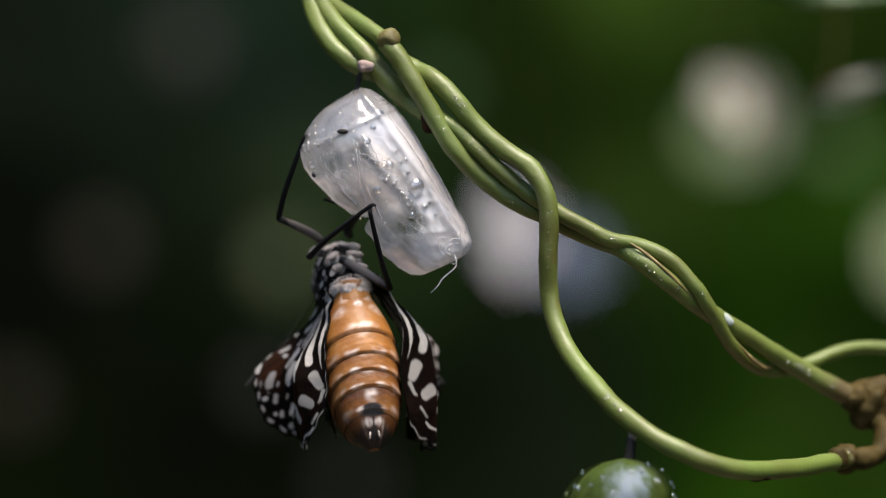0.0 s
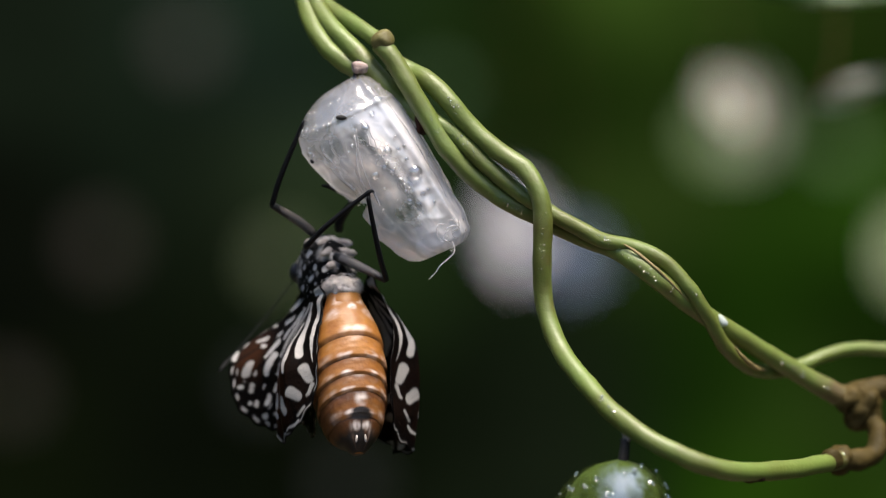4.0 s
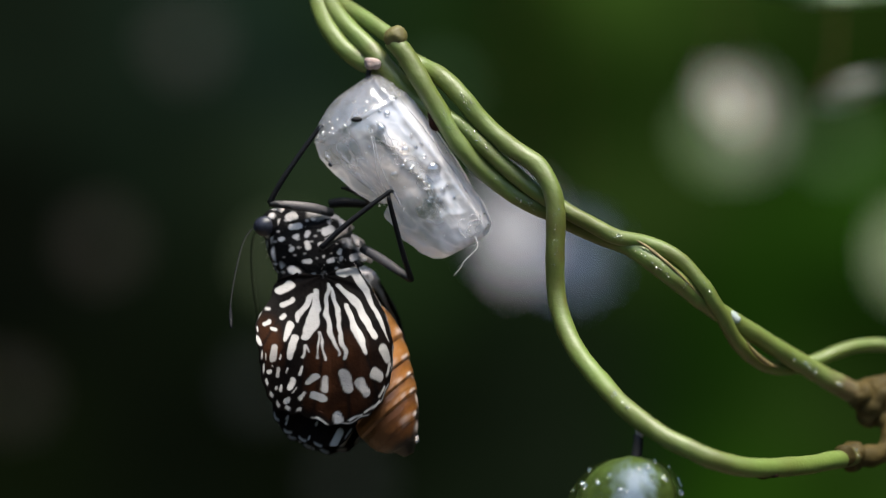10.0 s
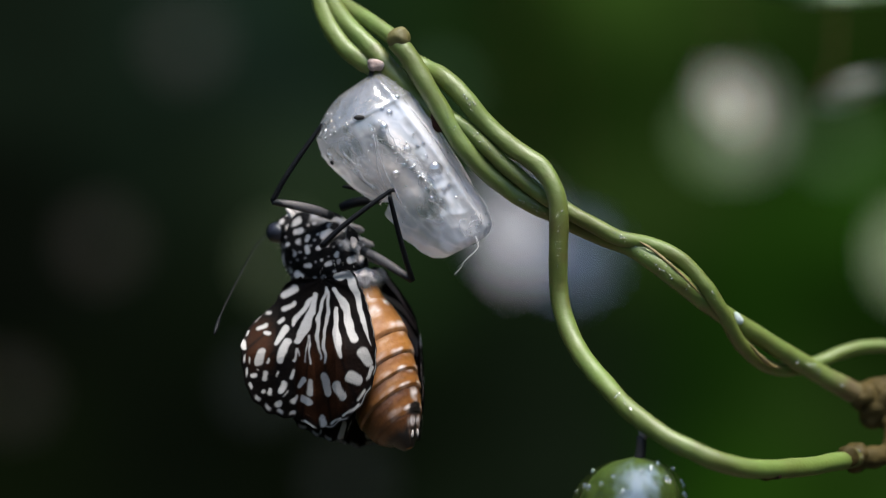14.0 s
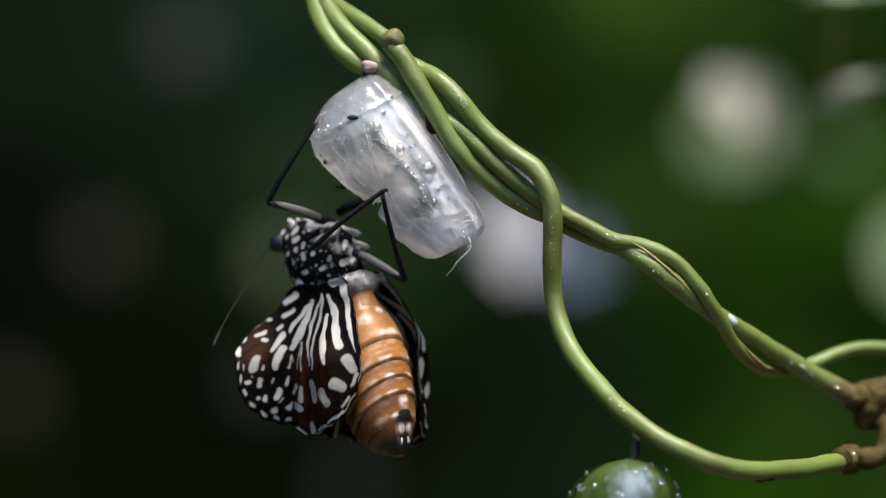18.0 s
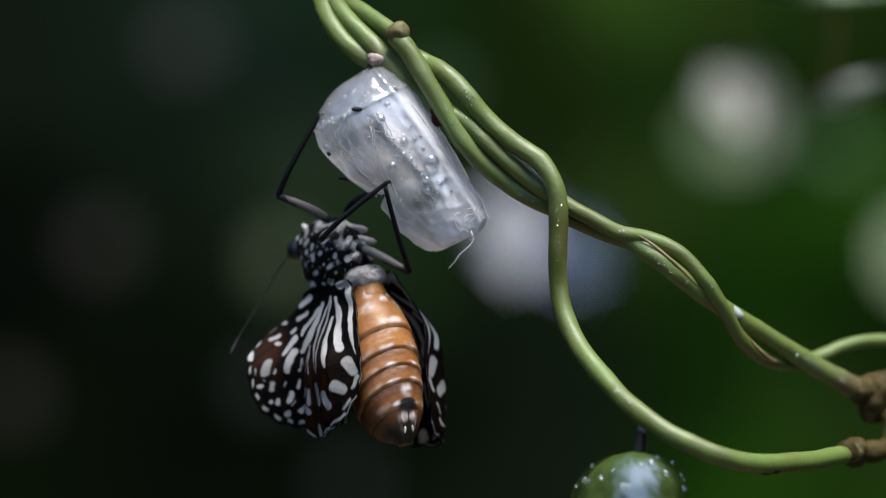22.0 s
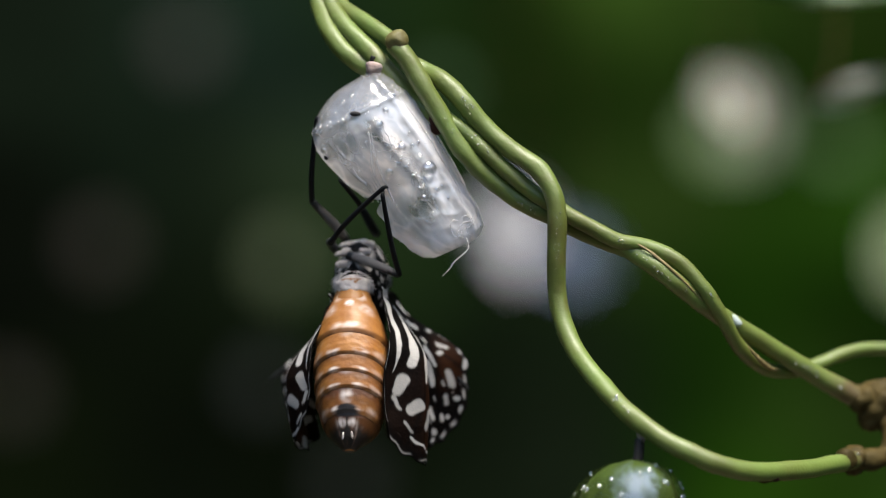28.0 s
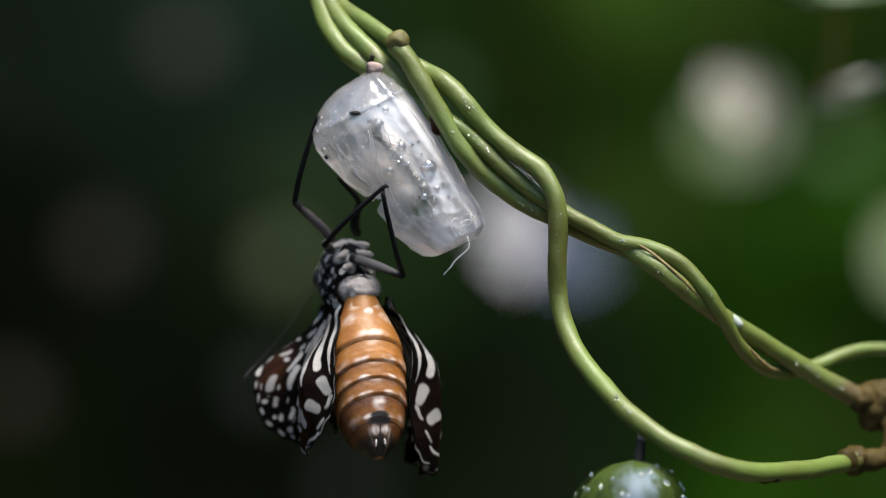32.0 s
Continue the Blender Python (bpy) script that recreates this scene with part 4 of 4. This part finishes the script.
STREAKS = [(2.3, 2.8, 1.1, 2.8, 0.42, 0.48), (1.1, 2.8, 0.0, 4.8, 0.48, 0.39), (0.0, 4.8, -0.6, 7.5, 0.39, 0.30), (-0.6, 7.5, -1.7, 10.1, 0.30, 0.09), (2.7, 4.2, 1.7, 5.4, 0.30, 0.36), (1.7, 5.4, 0.9, 7.2, 0.36, 0.42), (0.9, 7.2, 0.2, 9.5, 0.42, 0.48), (2.2, 6.3, 2.3, 7.3, 0.24, 0.30), (2.3, 7.3, 1.9, 9.6, 0.30, 0.39), (1.9, 9.6, 1.4, 11.3, 0.39, 0.27), (3.6, 4.1, 4.3, 7.2, 0.18, 0.30), (4.3, 7.2, 4.3, 9.6, 0.30, 0.27), (4.3, 9.6, 3.8, 11.6, 0.27, 0.12), (3.5, 4.5, 3.1, 6.9, 0.15, 0.24), (3.1, 6.9, 3.5, 9.6, 0.24, 0.24), (3.5, 9.6, 3.2, 12.0, 0.27, 0.24)]
CELL = [(5.0, 4.7, 5.1, 6.6, 0.30, 0.42), (5.1, 6.6, 5.9, 8.4, 0.48, 0.60), (5.9, 8.4, 6.8, 9.7, 0.60, 0.36), (5.3, 5.3, 6.8, 7.2, 0.24, 0.36), (6.8, 7.2, 7.2, 7.9, 0.36, 0.24), (8.1, 8.4, 9.0, 10.0, 0.48, 0.30), (7.8, 9.8, 8.5, 11.7, 0.48, 0.36), (7.2, 11.8, 6.7, 10.7, 0.15, 0.15), (6.7, 10.7, 6.5, 11.4, 0.12, 0.09), (5.4, 9.1, 5.7, 12.0, 0.12, 0.12), (5.3, 9.1, 5.0, 12.2, 0.12, 0.15), (8.5, 4.9, 7.3, 4.1, 0.42, 0.48), (8.5, 6.4, 7.3, 5.6, 0.36, 0.24)]
PALE = [(-0.8, 10.9, -1.3, 12.0, 0.48, 0.54), (0.4, 13.5, -0.4, 13.8, 0.60, 0.60), (3.4, 13.5, 3.0, 15.1, 0.54, 0.54), (1.9, 14.4, 1.3, 15.6, 0.54, 0.54), (5.0, 14.0, 5.1, 15.2, 0.38, 0.38), (10.4, 10.8, 10.7, 11.8, 0.42, 0.48), (10.0, 13.1, 10.1, 13.8, 0.30, 0.30), (-1.7, 12.6, -1.4, 13.7, 0.24, 0.18), (-1.0, 15.0, -0.2, 16.1, 0.18, 0.18)]
SPOTS = [(6.0, 13.9, 6.4, 14.6, 0.40, 0.30), (6.0, 15.9, 5.3, 16.1, 0.42, 0.48), (6.9, 15.7, 7.3, 16.3, 0.24, 0.24), (3.8, 18.0, 3.7, 18.6, 0.48, 0.42), (8.9, 7.7, 8.4, 7.4, 0.24, 0.24), (10.2, 6.7, 9.9, 6.7, 0.18, 0.18), (11.0, 8.2, 10.4, 7.9, 0.30, 0.30), (10.1, 8.7, 9.9, 8.8, 0.24, 0.24), (12.3, 9.7, 12.3, 10.5, 0.24, 0.24), (8.5, 15.0, 8.2, 14.2, 0.36, 0.36), (7.1, 12.9, 7.3, 13.5, 0.18, 0.18), (11.3, 13.3, 11.2, 13.3, 0.30, 0.30), (9.7, 15.4, 9.7, 15.0, 0.24, 0.18), (8.9, 16.4, 8.6, 16.3, 0.30, 0.30)]
DOTS = [(11.7, 11.4, 11.7, 11.8, 0.12, 0.12), (8.8, 13.0, 9.0, 13.4, 0.15, 0.12), (10.3, 15.1, 10.3, 15.2, 0.24, 0.24), (8.1, 15.7, 7.9, 15.0, 0.12, 0.12), (9.9, 11.8, 9.7, 11.5, 0.12, 0.12), (10.8, 12.6, 10.7, 12.7, 0.09, 0.09), (5.0, 18.8, 5.9, 18.3, 0.18, 0.18), (2.9, 18.5, 1.7, 17.9, 0.15, 0.15), (1.3, 17.6, -0.2, 16.6, 0.15, 0.15)]


def hind_marks(p, q, f, th):
    wob = np.array([noise.noise(Vector((a * 1.3, b * 1.3, 7))) for a, b in zip(p, q)]) * .06 + .045
    # the marks run a little crooked between the veins
    bend = np.array([noise.noise_vector(Vector((a * .75, b * .75, 3))) for a, b in zip(p, q)])
    p, q = p + .30 * bend[:, 0], q + .30 * bend[:, 1]
    m = np.maximum(streaked(p, q, STREAKS + CELL + SPOTS + DOTS, wob), .72 * streaked(p, q, PALE, wob))
    # a row of dots along the hem of the rear lobe
    lobe = (th > 12) & (th < 60)
    beads = soft_step(np.abs((th % 5.2) - 2.6) - 1.15, .35) * lobe
    rim = soft_step(np.abs(f - .966) - .012, .005) * beads
    edge = soft_step(np.abs(f - .986) - .004, .004) * soft_step(np.abs((th % 14) - 7) - 5.0, .5) * (th < 8) * .6
    return np.maximum(m, np.maximum(rim, edge))


def hind_tan(p, q, f, th):
    v = np.array([noise.noise(Vector((a * .45, b * .45, 2))) for a, b in zip(p, q)])
    vein = np.abs(((th + 70) % 13) - 6.5) / 6.5
    low = np.clip((q - 8.4) / 3, 0, 1) * np.clip((7.2 - p) / 1.4, 0, 1)
    lobe = np.clip((p - 8.9) / 1.2, 0, 1) * np.clip((q - 6.8) / 2, 0, 1) * np.clip((13.4 - q) / 2, 0, 1)
    return np.clip((.97 - f) / .05, 0, 1) * np.maximum(low, lobe * .9) * np.clip((p - .3) / 2.5, .12, 1) * np.clip(.85 + .8 * v, 0, 1) * np.clip((1 - vein ** 4) * 1.6, .2, 1)


def fore_marks(p, q, f, th):
    m = np.zeros(len(p))
    for a, b, w in [((1.2, 13.2), (1.5, 14.1), .50), ((.6, 18.9), (1.3, 20.3), .42), ((-.8, 20.6), (-.3, 21.3), .22), ((1.0, 11.5), (1.3, 12.2), .22)]:
        m = np.maximum(m, soft_step(capsule(p, q, a, b, w, w), .07))
    rnd = random.Random(8)
    for k in range(26):
        a = (rnd.uniform(2.5, 11), rnd.uniform(10, 21.5))
        m = np.maximum(m, soft_step(capsule(p, q, a, (a[0] + .1, a[1] + .3), .07, rnd.uniform(.07, .16)), .05))
    dash = soft_step(np.abs(f - .985) - .006, .006) * soft_step(np.abs((th % 6) - 3) - 1.5, .4) * .7
    # the stiff leading edge is pale
    costa = soft_step(np.abs(f - .90) - .05, .02) * np.clip((th - 30) / 4, 0, 1) * .7
    return np.maximum(np.maximum(m, dash), costa)


def fore_tan(p, q, f, th):
    return np.clip((f - .5) / .3, 0, 1) * .06


def limb(root, name, length, r0, r1, pale, label):
    bow = .45 if name == "thigh" else .42
    pts = [(0, 0, 0), (bow, 0, length * .3), (bow * .8, 0, length * .65), (0, 0, length)]
    if name == "shin":
        pts += [(-.22, 0, length + .35), (-.5, .1, length + .42)]       # the claw
    # swollen in the middle, with small joints towards the foot
    bm = tube(pts, lambda u: (r0 + (r1 - r0) * u) * (.92 + .2 * math.sin(math.pi * u)) * (1 + (.13 * math.sin(u * 44) if name == "shin" and u > .55 else 0)), 10, 8)
    cs = [tuple(v.co) for v in bm.verts]
    ob = part(name, bm, LEG_PALE if pale else LEG, root, label)
    if pale:
        attribute(ob, "mark", [1.0 if (c[0] > .15 + r0 * .75 and .1 < c[2] / length < .9) else 0.0 for c in cs])
    return ob


def butterfly():
    root = thing("butterfly", at(-9.58, 3, 0.0), "newly hatched butterfly, orange abdomen, limp white-spotted black wings", "butterfly")
    chest, shoulder = thorax(root)
    root_parts = abdomen(root)
    face = head(root)
    wings = []
    for sx in (-1, 1):
        wings.append(wing(root, "hindwing", sx, HIND if sx < 0 else [(a, r * (1 + .15 * math.exp(-((a + 30) / 18) ** 2))) for a, r in HIND], (4.09, 3.13), hind_lie, hind_marks, hind_tan, "dark brown hindwing with white streaks and spots"))
        wings.append(wing(root, "forewing", sx, FORE if sx > 0 else [(a, r * .95) for a, r in FORE], (2.2, 2.4), fore_lie, fore_marks, fore_tan, "crumpled black forewing dotted with white", 130, 200))
    return root, root_parts, (chest, shoulder, face), wings


BUTTERFLY, BELLY, FRONT, WINGS = butterfly()

# each leg: hip on the body, hold on the shell, which way the knee points, lengths of thigh and shin
LEGS = [
    (Vector((-1.6, 2.4, 3.6)), Vector((-5.25, -1, -5.62)), Vector((-1, -.1, -.9)), 7.0, 9.6),
    (Vector((-2.4, .6, 1.4)), Vector((2.25, -4.5, -12.51)), Vector((-1, -.8, -.7)), 5.2, 9.2),
    (Vector((-.6, -.7, -.2)), Vector((2.37, -4.5, -13.41)), Vector((1, -.15, -.8)), 6.5, 9.8),
    (Vector((1.6, 3.2, 4.6)), Vector((-2.21, 1, -12.01)), Vector((.6, .9, -.4)), 4.6, 5.0),
]
JOINTS = []
for k, (hip, hold, pole, l1, l2) in enumerate(LEGS):
    thigh = limb(BUTTERFLY, "thigh", l1, .52, .40, k < 3, "black leg joint with a pale stripe" if k < 3 else "black leg joint")
    shin = limb(BUTTERFLY, "shin", l2, .33, .13, False, "thin black shin gripping the shell")
    JOINTS.append((thigh, shin))


# ---- what moves ----
# seconds and drift of the vine in millimetres, right and up
SWAY = [
    [(0, -0.51, 0.05), (0.5, -0.84, 0.19), (1, -0.70, -0.14), (1.5, -1.11, -0.14), (2, -1.07, -0.14), (2.5, -0.84, -0.00), (3, -1.07, -0.00), (3.5, -1.07, -0.00)],
    [(5.5, -1.39, -0.37), (6, -0.19, 0.09), (6.5, -0.70, -0.23), (7, -0.60, -0.28), (7.5, -0.19, 0.05), (8, -0.88, -0.37), (8.5, -0.32, 0.09), (9, 0.00, -0.00), (9.5, -0.51, -0.14)],
    [(10, 0.23, 0.32), (10.5, -0.42, -0.05), (11, 0.00, 0.05), (11.5, 0.28, 0.28), (12, -0.37, -0.18), (12.5, 0.23, 0.14), (13, 0.09, 0.19), (13.5, -0.28, -0.00), (14, 0.56, 0.18), (14.5, -0.42, -0.18)],
    [(16.5, 0.37, 0.23), (17, -0.19, -0.14), (17.5, -0.37, -0.28), (18, -0.09, -0.00), (18.5, -0.79, -0.51), (19, -0.56, -0.00), (19.5, -0.14, -0.14), (20, -0.79, -0.05), (20.5, 0.42, 0.42)],
    [(21, -0.70, 0.09), (21.5, -0.28, -0.05), (22, 0.51, 0.79), (22.5, -0.32, 0.09), (23, 0.28, 0.46), (23.5, 0.56, 0.42), (24, -0.14, 0.05), (24.5, 0.60, 0.55), (25, 0.28, 0.09), (25.5, 0.00, -0.00)],
    [(27.5, 1.11, 0.51), (28, 0.37, -0.09), (28.5, 0.93, 0.32), (29, 0.47, -0.09), (29.5, 0.74, 0.09), (30, 1.07, 0.19), (30.5, 0.18, -0.09), (31, 1.21, 0.28), (31.5, 0.37, 0.19), (32, 0.46, -0.14)]
]
# seconds, drift of the shell in millimetres and its turn in the picture, in degrees
HANG = [
    [(0, -1.06, -1.14, 3.20), (0.5, -1.23, -0.61, 2.08), (1, -0.91, -0.35, 2.49), (1.5, -1.20, -0.19, 2.76), (2, -1.12, -0.09, 2.53), (2.5, -1.03, 0.12, 2.63), (3, -1.15, 0.28, 3.23), (3.5, -1.12, 0.36, 3.40)],
    [(5.5, -1.37, 0.25, 3.81), (6, -0.30, 0.61, 2.93), (6.5, -0.68, 0.33, 2.91), (7, -0.54, 0.23, 2.22), (7.5, -0.19, 0.27, 1.00), (8, -0.85, -0.21, 0.62), (8.5, -0.37, 0.07, 0.32), (9, 0.00, -0.00, 0.00), (9.5, -0.46, -0.10, 0.11)],
    [(10, 0.19, 0.23, 0.05), (10.5, -0.41, -0.01, 0.11), (11, -0.04, 0.14, 0.32), (11.5, 0.23, 0.41, 0.53), (12, -0.41, -0.09, 0.42), (12.5, 0.08, 0.32, 0.43), (13, 0.09, 0.33, 0.81), (13.5, -0.28, 0.23, 0.82), (14, 0.52, 0.39, 0.92), (14.5, -0.43, 0.12, 1.13)],
    [(16.5, 0.25, 0.53, 0.85), (17, -0.25, 0.21, 1.27), (17.5, -0.32, 0.11, 1.24), (18, -0.15, 0.40, 1.26), (18.5, -0.73, -0.09, 1.33), (19, -0.60, 0.44, 1.56), (19.5, -0.13, 0.27, 1.74), (20, -0.79, 0.41, 1.82), (20.5, 0.28, 0.79, 1.52)],
    [(21, -0.68, 0.58, 1.63), (21.5, -0.32, 0.45, 1.73), (22, 0.37, 1.27, 2.13), (22.5, -0.33, 0.59, 2.09), (23, 0.17, 1.03, 2.32), (23.5, 0.38, 1.03, 2.05), (24, -0.22, 0.77, 2.53), (24.5, 0.52, 1.19, 2.65), (25, 0.21, 0.76, 2.42), (25.5, -0.10, 0.85, 2.70)],
    [(27.5, 0.79, 1.44, 3.63), (28, 0.29, 0.73, 3.40), (28.5, 0.73, 1.35, 3.99), (29, 0.47, 1.09, 4.55), (29.5, 0.58, 1.27, 4.09), (30, 0.93, 1.31, 3.34), (30.5, 0.05, 0.84, 2.61), (31, 1.09, 1.19, 3.30), (31.5, 0.29, 1.10, 3.40), (32, 0.25, 0.82, 3.03)]
]
# seconds, the butterfly's turn about the upright, its lean, and its shift against the shell in millimetres
TURN = [
    [(0, 12, -5.00, -0.18, -1.09), (0.5, 2, -4.17, -0.51, -1.06), (1, 8, -3.33, -0.85, -1.03), (1.5, 10, -2.50, -0.79, -1.00), (2, 0, -1.67, -0.73, -0.97), (2.5, -12, -0.83, -0.48, -0.94), (3, 7, 0.00, -0.24, -0.91), (3.5, 14, 0.00, -0.20, -0.82), (4.5, 25, 0.00, -0.12, -0.65)],
    [(5.5, 37, 0.00, -0.04, -0.48), (5.7, 50, 0.00, -0.02, -0.44), (6, 66, 0.00, 0.00, -0.36), (6.3, 80, 0.00, 0.00, -0.29), (6.5, 87, 0.00, 0.00, -0.24), (7, 102, 0.00, 0.00, -0.12), (7.5, 110, 0.00, 0.00, -0.09), (8, 112, 0.00, 0.00, -0.06), (8.5, 112, 0.00, 0.00, -0.03), (9, 96, 0.00, 0.00, -0.00), (9.5, 88, -0.12, 0.01, -0.01)],
    [(10, 83, -0.25, 0.02, -0.02), (10.5, 78, -0.38, 0.03, -0.04), (11, 75, -0.50, 0.04, -0.05), (11.5, 74, -0.62, 0.05, -0.06), (12, 70, -0.75, 0.06, -0.07), (12.5, 68, -0.88, 0.08, -0.08), (13, 64, -1.00, 0.09, -0.10), (13.5, 63, -1.08, 0.11, -0.11), (14, 58, -1.17, 0.12, -0.12), (14.5, 52, -1.25, 0.17, -0.13)],
    [(16.5, 52, -1.58, 0.37, -0.18), (17, 50, -1.67, 0.42, -0.19), (17.5, 50, -1.75, 0.36, -0.21), (18, 46, -1.83, 0.30, -0.22), (18.5, 46, -1.92, 0.24, -0.23), (19, 45, -2.00, 0.18, -0.24), (19.5, 44, -2.25, 0.11, -0.28), (20, 43, -2.50, 0.03, -0.32), (20.5, 42, -2.75, -0.05, -0.36)],
    [(21, 38, -3.00, -0.12, -0.40), (21.5, 34, -3.25, 0.15, -0.44), (22, 36, -3.50, 0.42, -0.48), (22.5, 34, -3.75, -0.24, -0.55), (23, 14, -4.00, -0.91, -0.61), (23.3, 5, -3.70, -0.85, -0.61), (23.5, 0, -3.50, -0.82, -0.61), (24, 8, -3.00, -0.73, -0.61), (24.5, 12, -2.88, -0.64, -0.61), (25, 10, -2.75, -0.55, -0.61), (25.5, 11, -2.62, -0.56, -0.61)],
    [(27.5, 4, -2.12, -0.60, -0.61), (28, -9, -2.00, -0.61, -0.61), (28.5, 4, -3.00, -0.30, -0.73), (29, 28, -4.00, 0.00, -0.85), (29.3, 42, -3.80, 0.04, -0.85), (29.5, 46, -3.67, 0.06, -0.85), (30, 28, -3.33, 0.12, -0.85), (30.5, 20, -3.00, 0.09, -0.85), (31, 22, -2.67, 0.06, -0.85), (31.5, 20, -2.33, 0.03, -0.85), (32, 16, -2.00, 0.00, -0.85)]
]


# seconds, how far the abdomen is stretched downwards in millimetres, and its lift in degrees
STRETCH = [[(0, 0, 0), (5.5, .6, 0), (6, 1.0, 0), (6.5, 1.8, 0), (7, 3.4, -2), (9, 3.7, -2), (9.5, 2.4, 0), (10.5, 1.4, 0), (12, .8, 0), (14, 1.0, 0), (17, 1.7, 0), (20, 1.2, 0), (22, .9, 0), (23, .2, 0), (28, .2, 0), (29, 1.6, 0), (30, 1.9, 0), (32, .8, 0)]]


def table(rows):
    rows = [r for stretch in rows for r in stretch]
    return lambda t: [float(np.interp(t, [r[0] for r in rows], [r[k] for r in rows])) for k in range(1, len(rows[0]))]


def aim(a, b, side):
    """The pose of a limb from a to b whose pale stripe faces side."""
    z = (b - a).normalized()
    x = (side - z * side.dot(z)).normalized()
    y = z.cross(x)
    m = Matrix((x, y, z)).transposed().to_4x4()
    m.translation = a
    return m


WAIST = Vector((0, .5, -3.4)) * .001


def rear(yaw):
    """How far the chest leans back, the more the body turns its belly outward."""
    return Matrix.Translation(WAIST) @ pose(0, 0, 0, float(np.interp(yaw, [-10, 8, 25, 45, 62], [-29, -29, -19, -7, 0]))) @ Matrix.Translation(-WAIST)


SHOULDER = Vector((0, 2.2, -2.4)) * .001


def swing(degrees):
    """A forewing swings back about the shoulder."""
    return Matrix.Translation(SHOULDER) @ pose(0, 0, 0, degrees) @ Matrix.Translation(-SHOULDER)


def motions():
    sway, hang, turn = table(SWAY), table(HANG), table(TURN)
    times = sorted({k / 2 for k in range(65)} | {5.7, 6.3, 23.3, 29.3})
    vine_rows, pupa_rows, shell_rows, fly_rows = [], [], [], []
    limb_rows = [([], []) for _ in LEGS]
    home = {o: o.location.copy() for o in (VINE, PUPA_THING, SHELL_THING, BUTTERFLY)}
    for t in times:
        dx, dz = sway(t)
        shift = Vector((dx, 0, dz)) * .001
        vine_rows.append((t, Matrix.Translation(home[VINE] + shift)))
        pupa_rows.append((t, Matrix.Translation(home[PUPA_THING] + shift)))
        hx, hz, ha = hang(t)
        S = Matrix.Translation(home[SHELL_THING] + Vector((hx, 0, hz)) * .001) @ pose(0, 0, 0, 0, ha, 0)
        shell_rows.append((t, S))
        yaw, lean, bx, bz = turn(t)
        B = Matrix.Translation(home[BUTTERFLY] + Vector((dx + bx, 0, dz + bz)) * .001) @ pose(0, 0, 0, 0, lean, 0) @ pose(0, 0, 0, 0, 0, yaw)
        fly_rows.append((t, B))
        inv = B.inverted()
        for (hip, hold, pole, l1, l2), (ra, rb) in zip(LEGS, limb_rows):
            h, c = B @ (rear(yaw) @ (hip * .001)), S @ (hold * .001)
            d = c - h
            a, b = l1 * .001, l2 * .001
            n = min(d.length, (a + b) * .999)
            d.normalize()
            along = (a * a - b * b + n * n) / (2 * n)
            up = math.sqrt(max(a * a - along * along, 0))
            side = (pole - d * pole.dot(d)).normalized()
            knee = h + d * along + side * up
            ra.append((t, inv @ aim(h, knee, Vector((-.3, -1, .5)))))
            rb.append((t, inv @ aim(knee, c, Vector((-.3, -1, .5)))))
    walk(VINE, vine_rows)
    walk(PUPA_THING, pupa_rows)
    walk(SHELL_THING, shell_rows)
    walk(BUTTERFLY, fly_rows)
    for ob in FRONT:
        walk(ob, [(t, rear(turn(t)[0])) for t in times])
    # the hindwings sink as they fill; the forewings hang lower and swing back while it climbs
    grow = table([[(0, 1.2, 0), (3.5, 1.2, 0), (6, 0, 0), (13, 0, 0), (17, .4, .2), (19, .6, .4), (23, 1.4, 1.0), (28, 1.8, 1.4), (29, 1.8, 1.9), (32, 2.0, 2.3)]])
    back = table([[(0, 0, 1.5), (5.5, 0, 1.0), (6.2, 0, 0), (7, 6, -2.5), (9, 6, -2.5), (10, 3, -1), (11, 0, 0), (16, 0, 0), (20, 0, 1), (23, 0, 1.8), (32, 0, 1.8)]])
    for k, ob in enumerate(WINGS):
        if k % 2:
            walk(ob, [(t, Matrix.Translation((0, 0, back(t)[1] * .001)) @ swing(back(t)[0])) for t in times])
        else:
            walk(ob, [(t, Matrix.Translation((0, 0, -grow(t)[k // 2] * .001))) for t in times])
    reach = table(STRETCH)
    walk(BELLY, [(t, pose(0, 0, 0, reach(t)[1]) @ Matrix.Translation((0, 0, -reach(t)[0] * .001))) for t in times])
    for (thigh, shin), (ra, rb) in zip(JOINTS, limb_rows):
        walk(thigh, ra)
        walk(shin, rb)


motions()
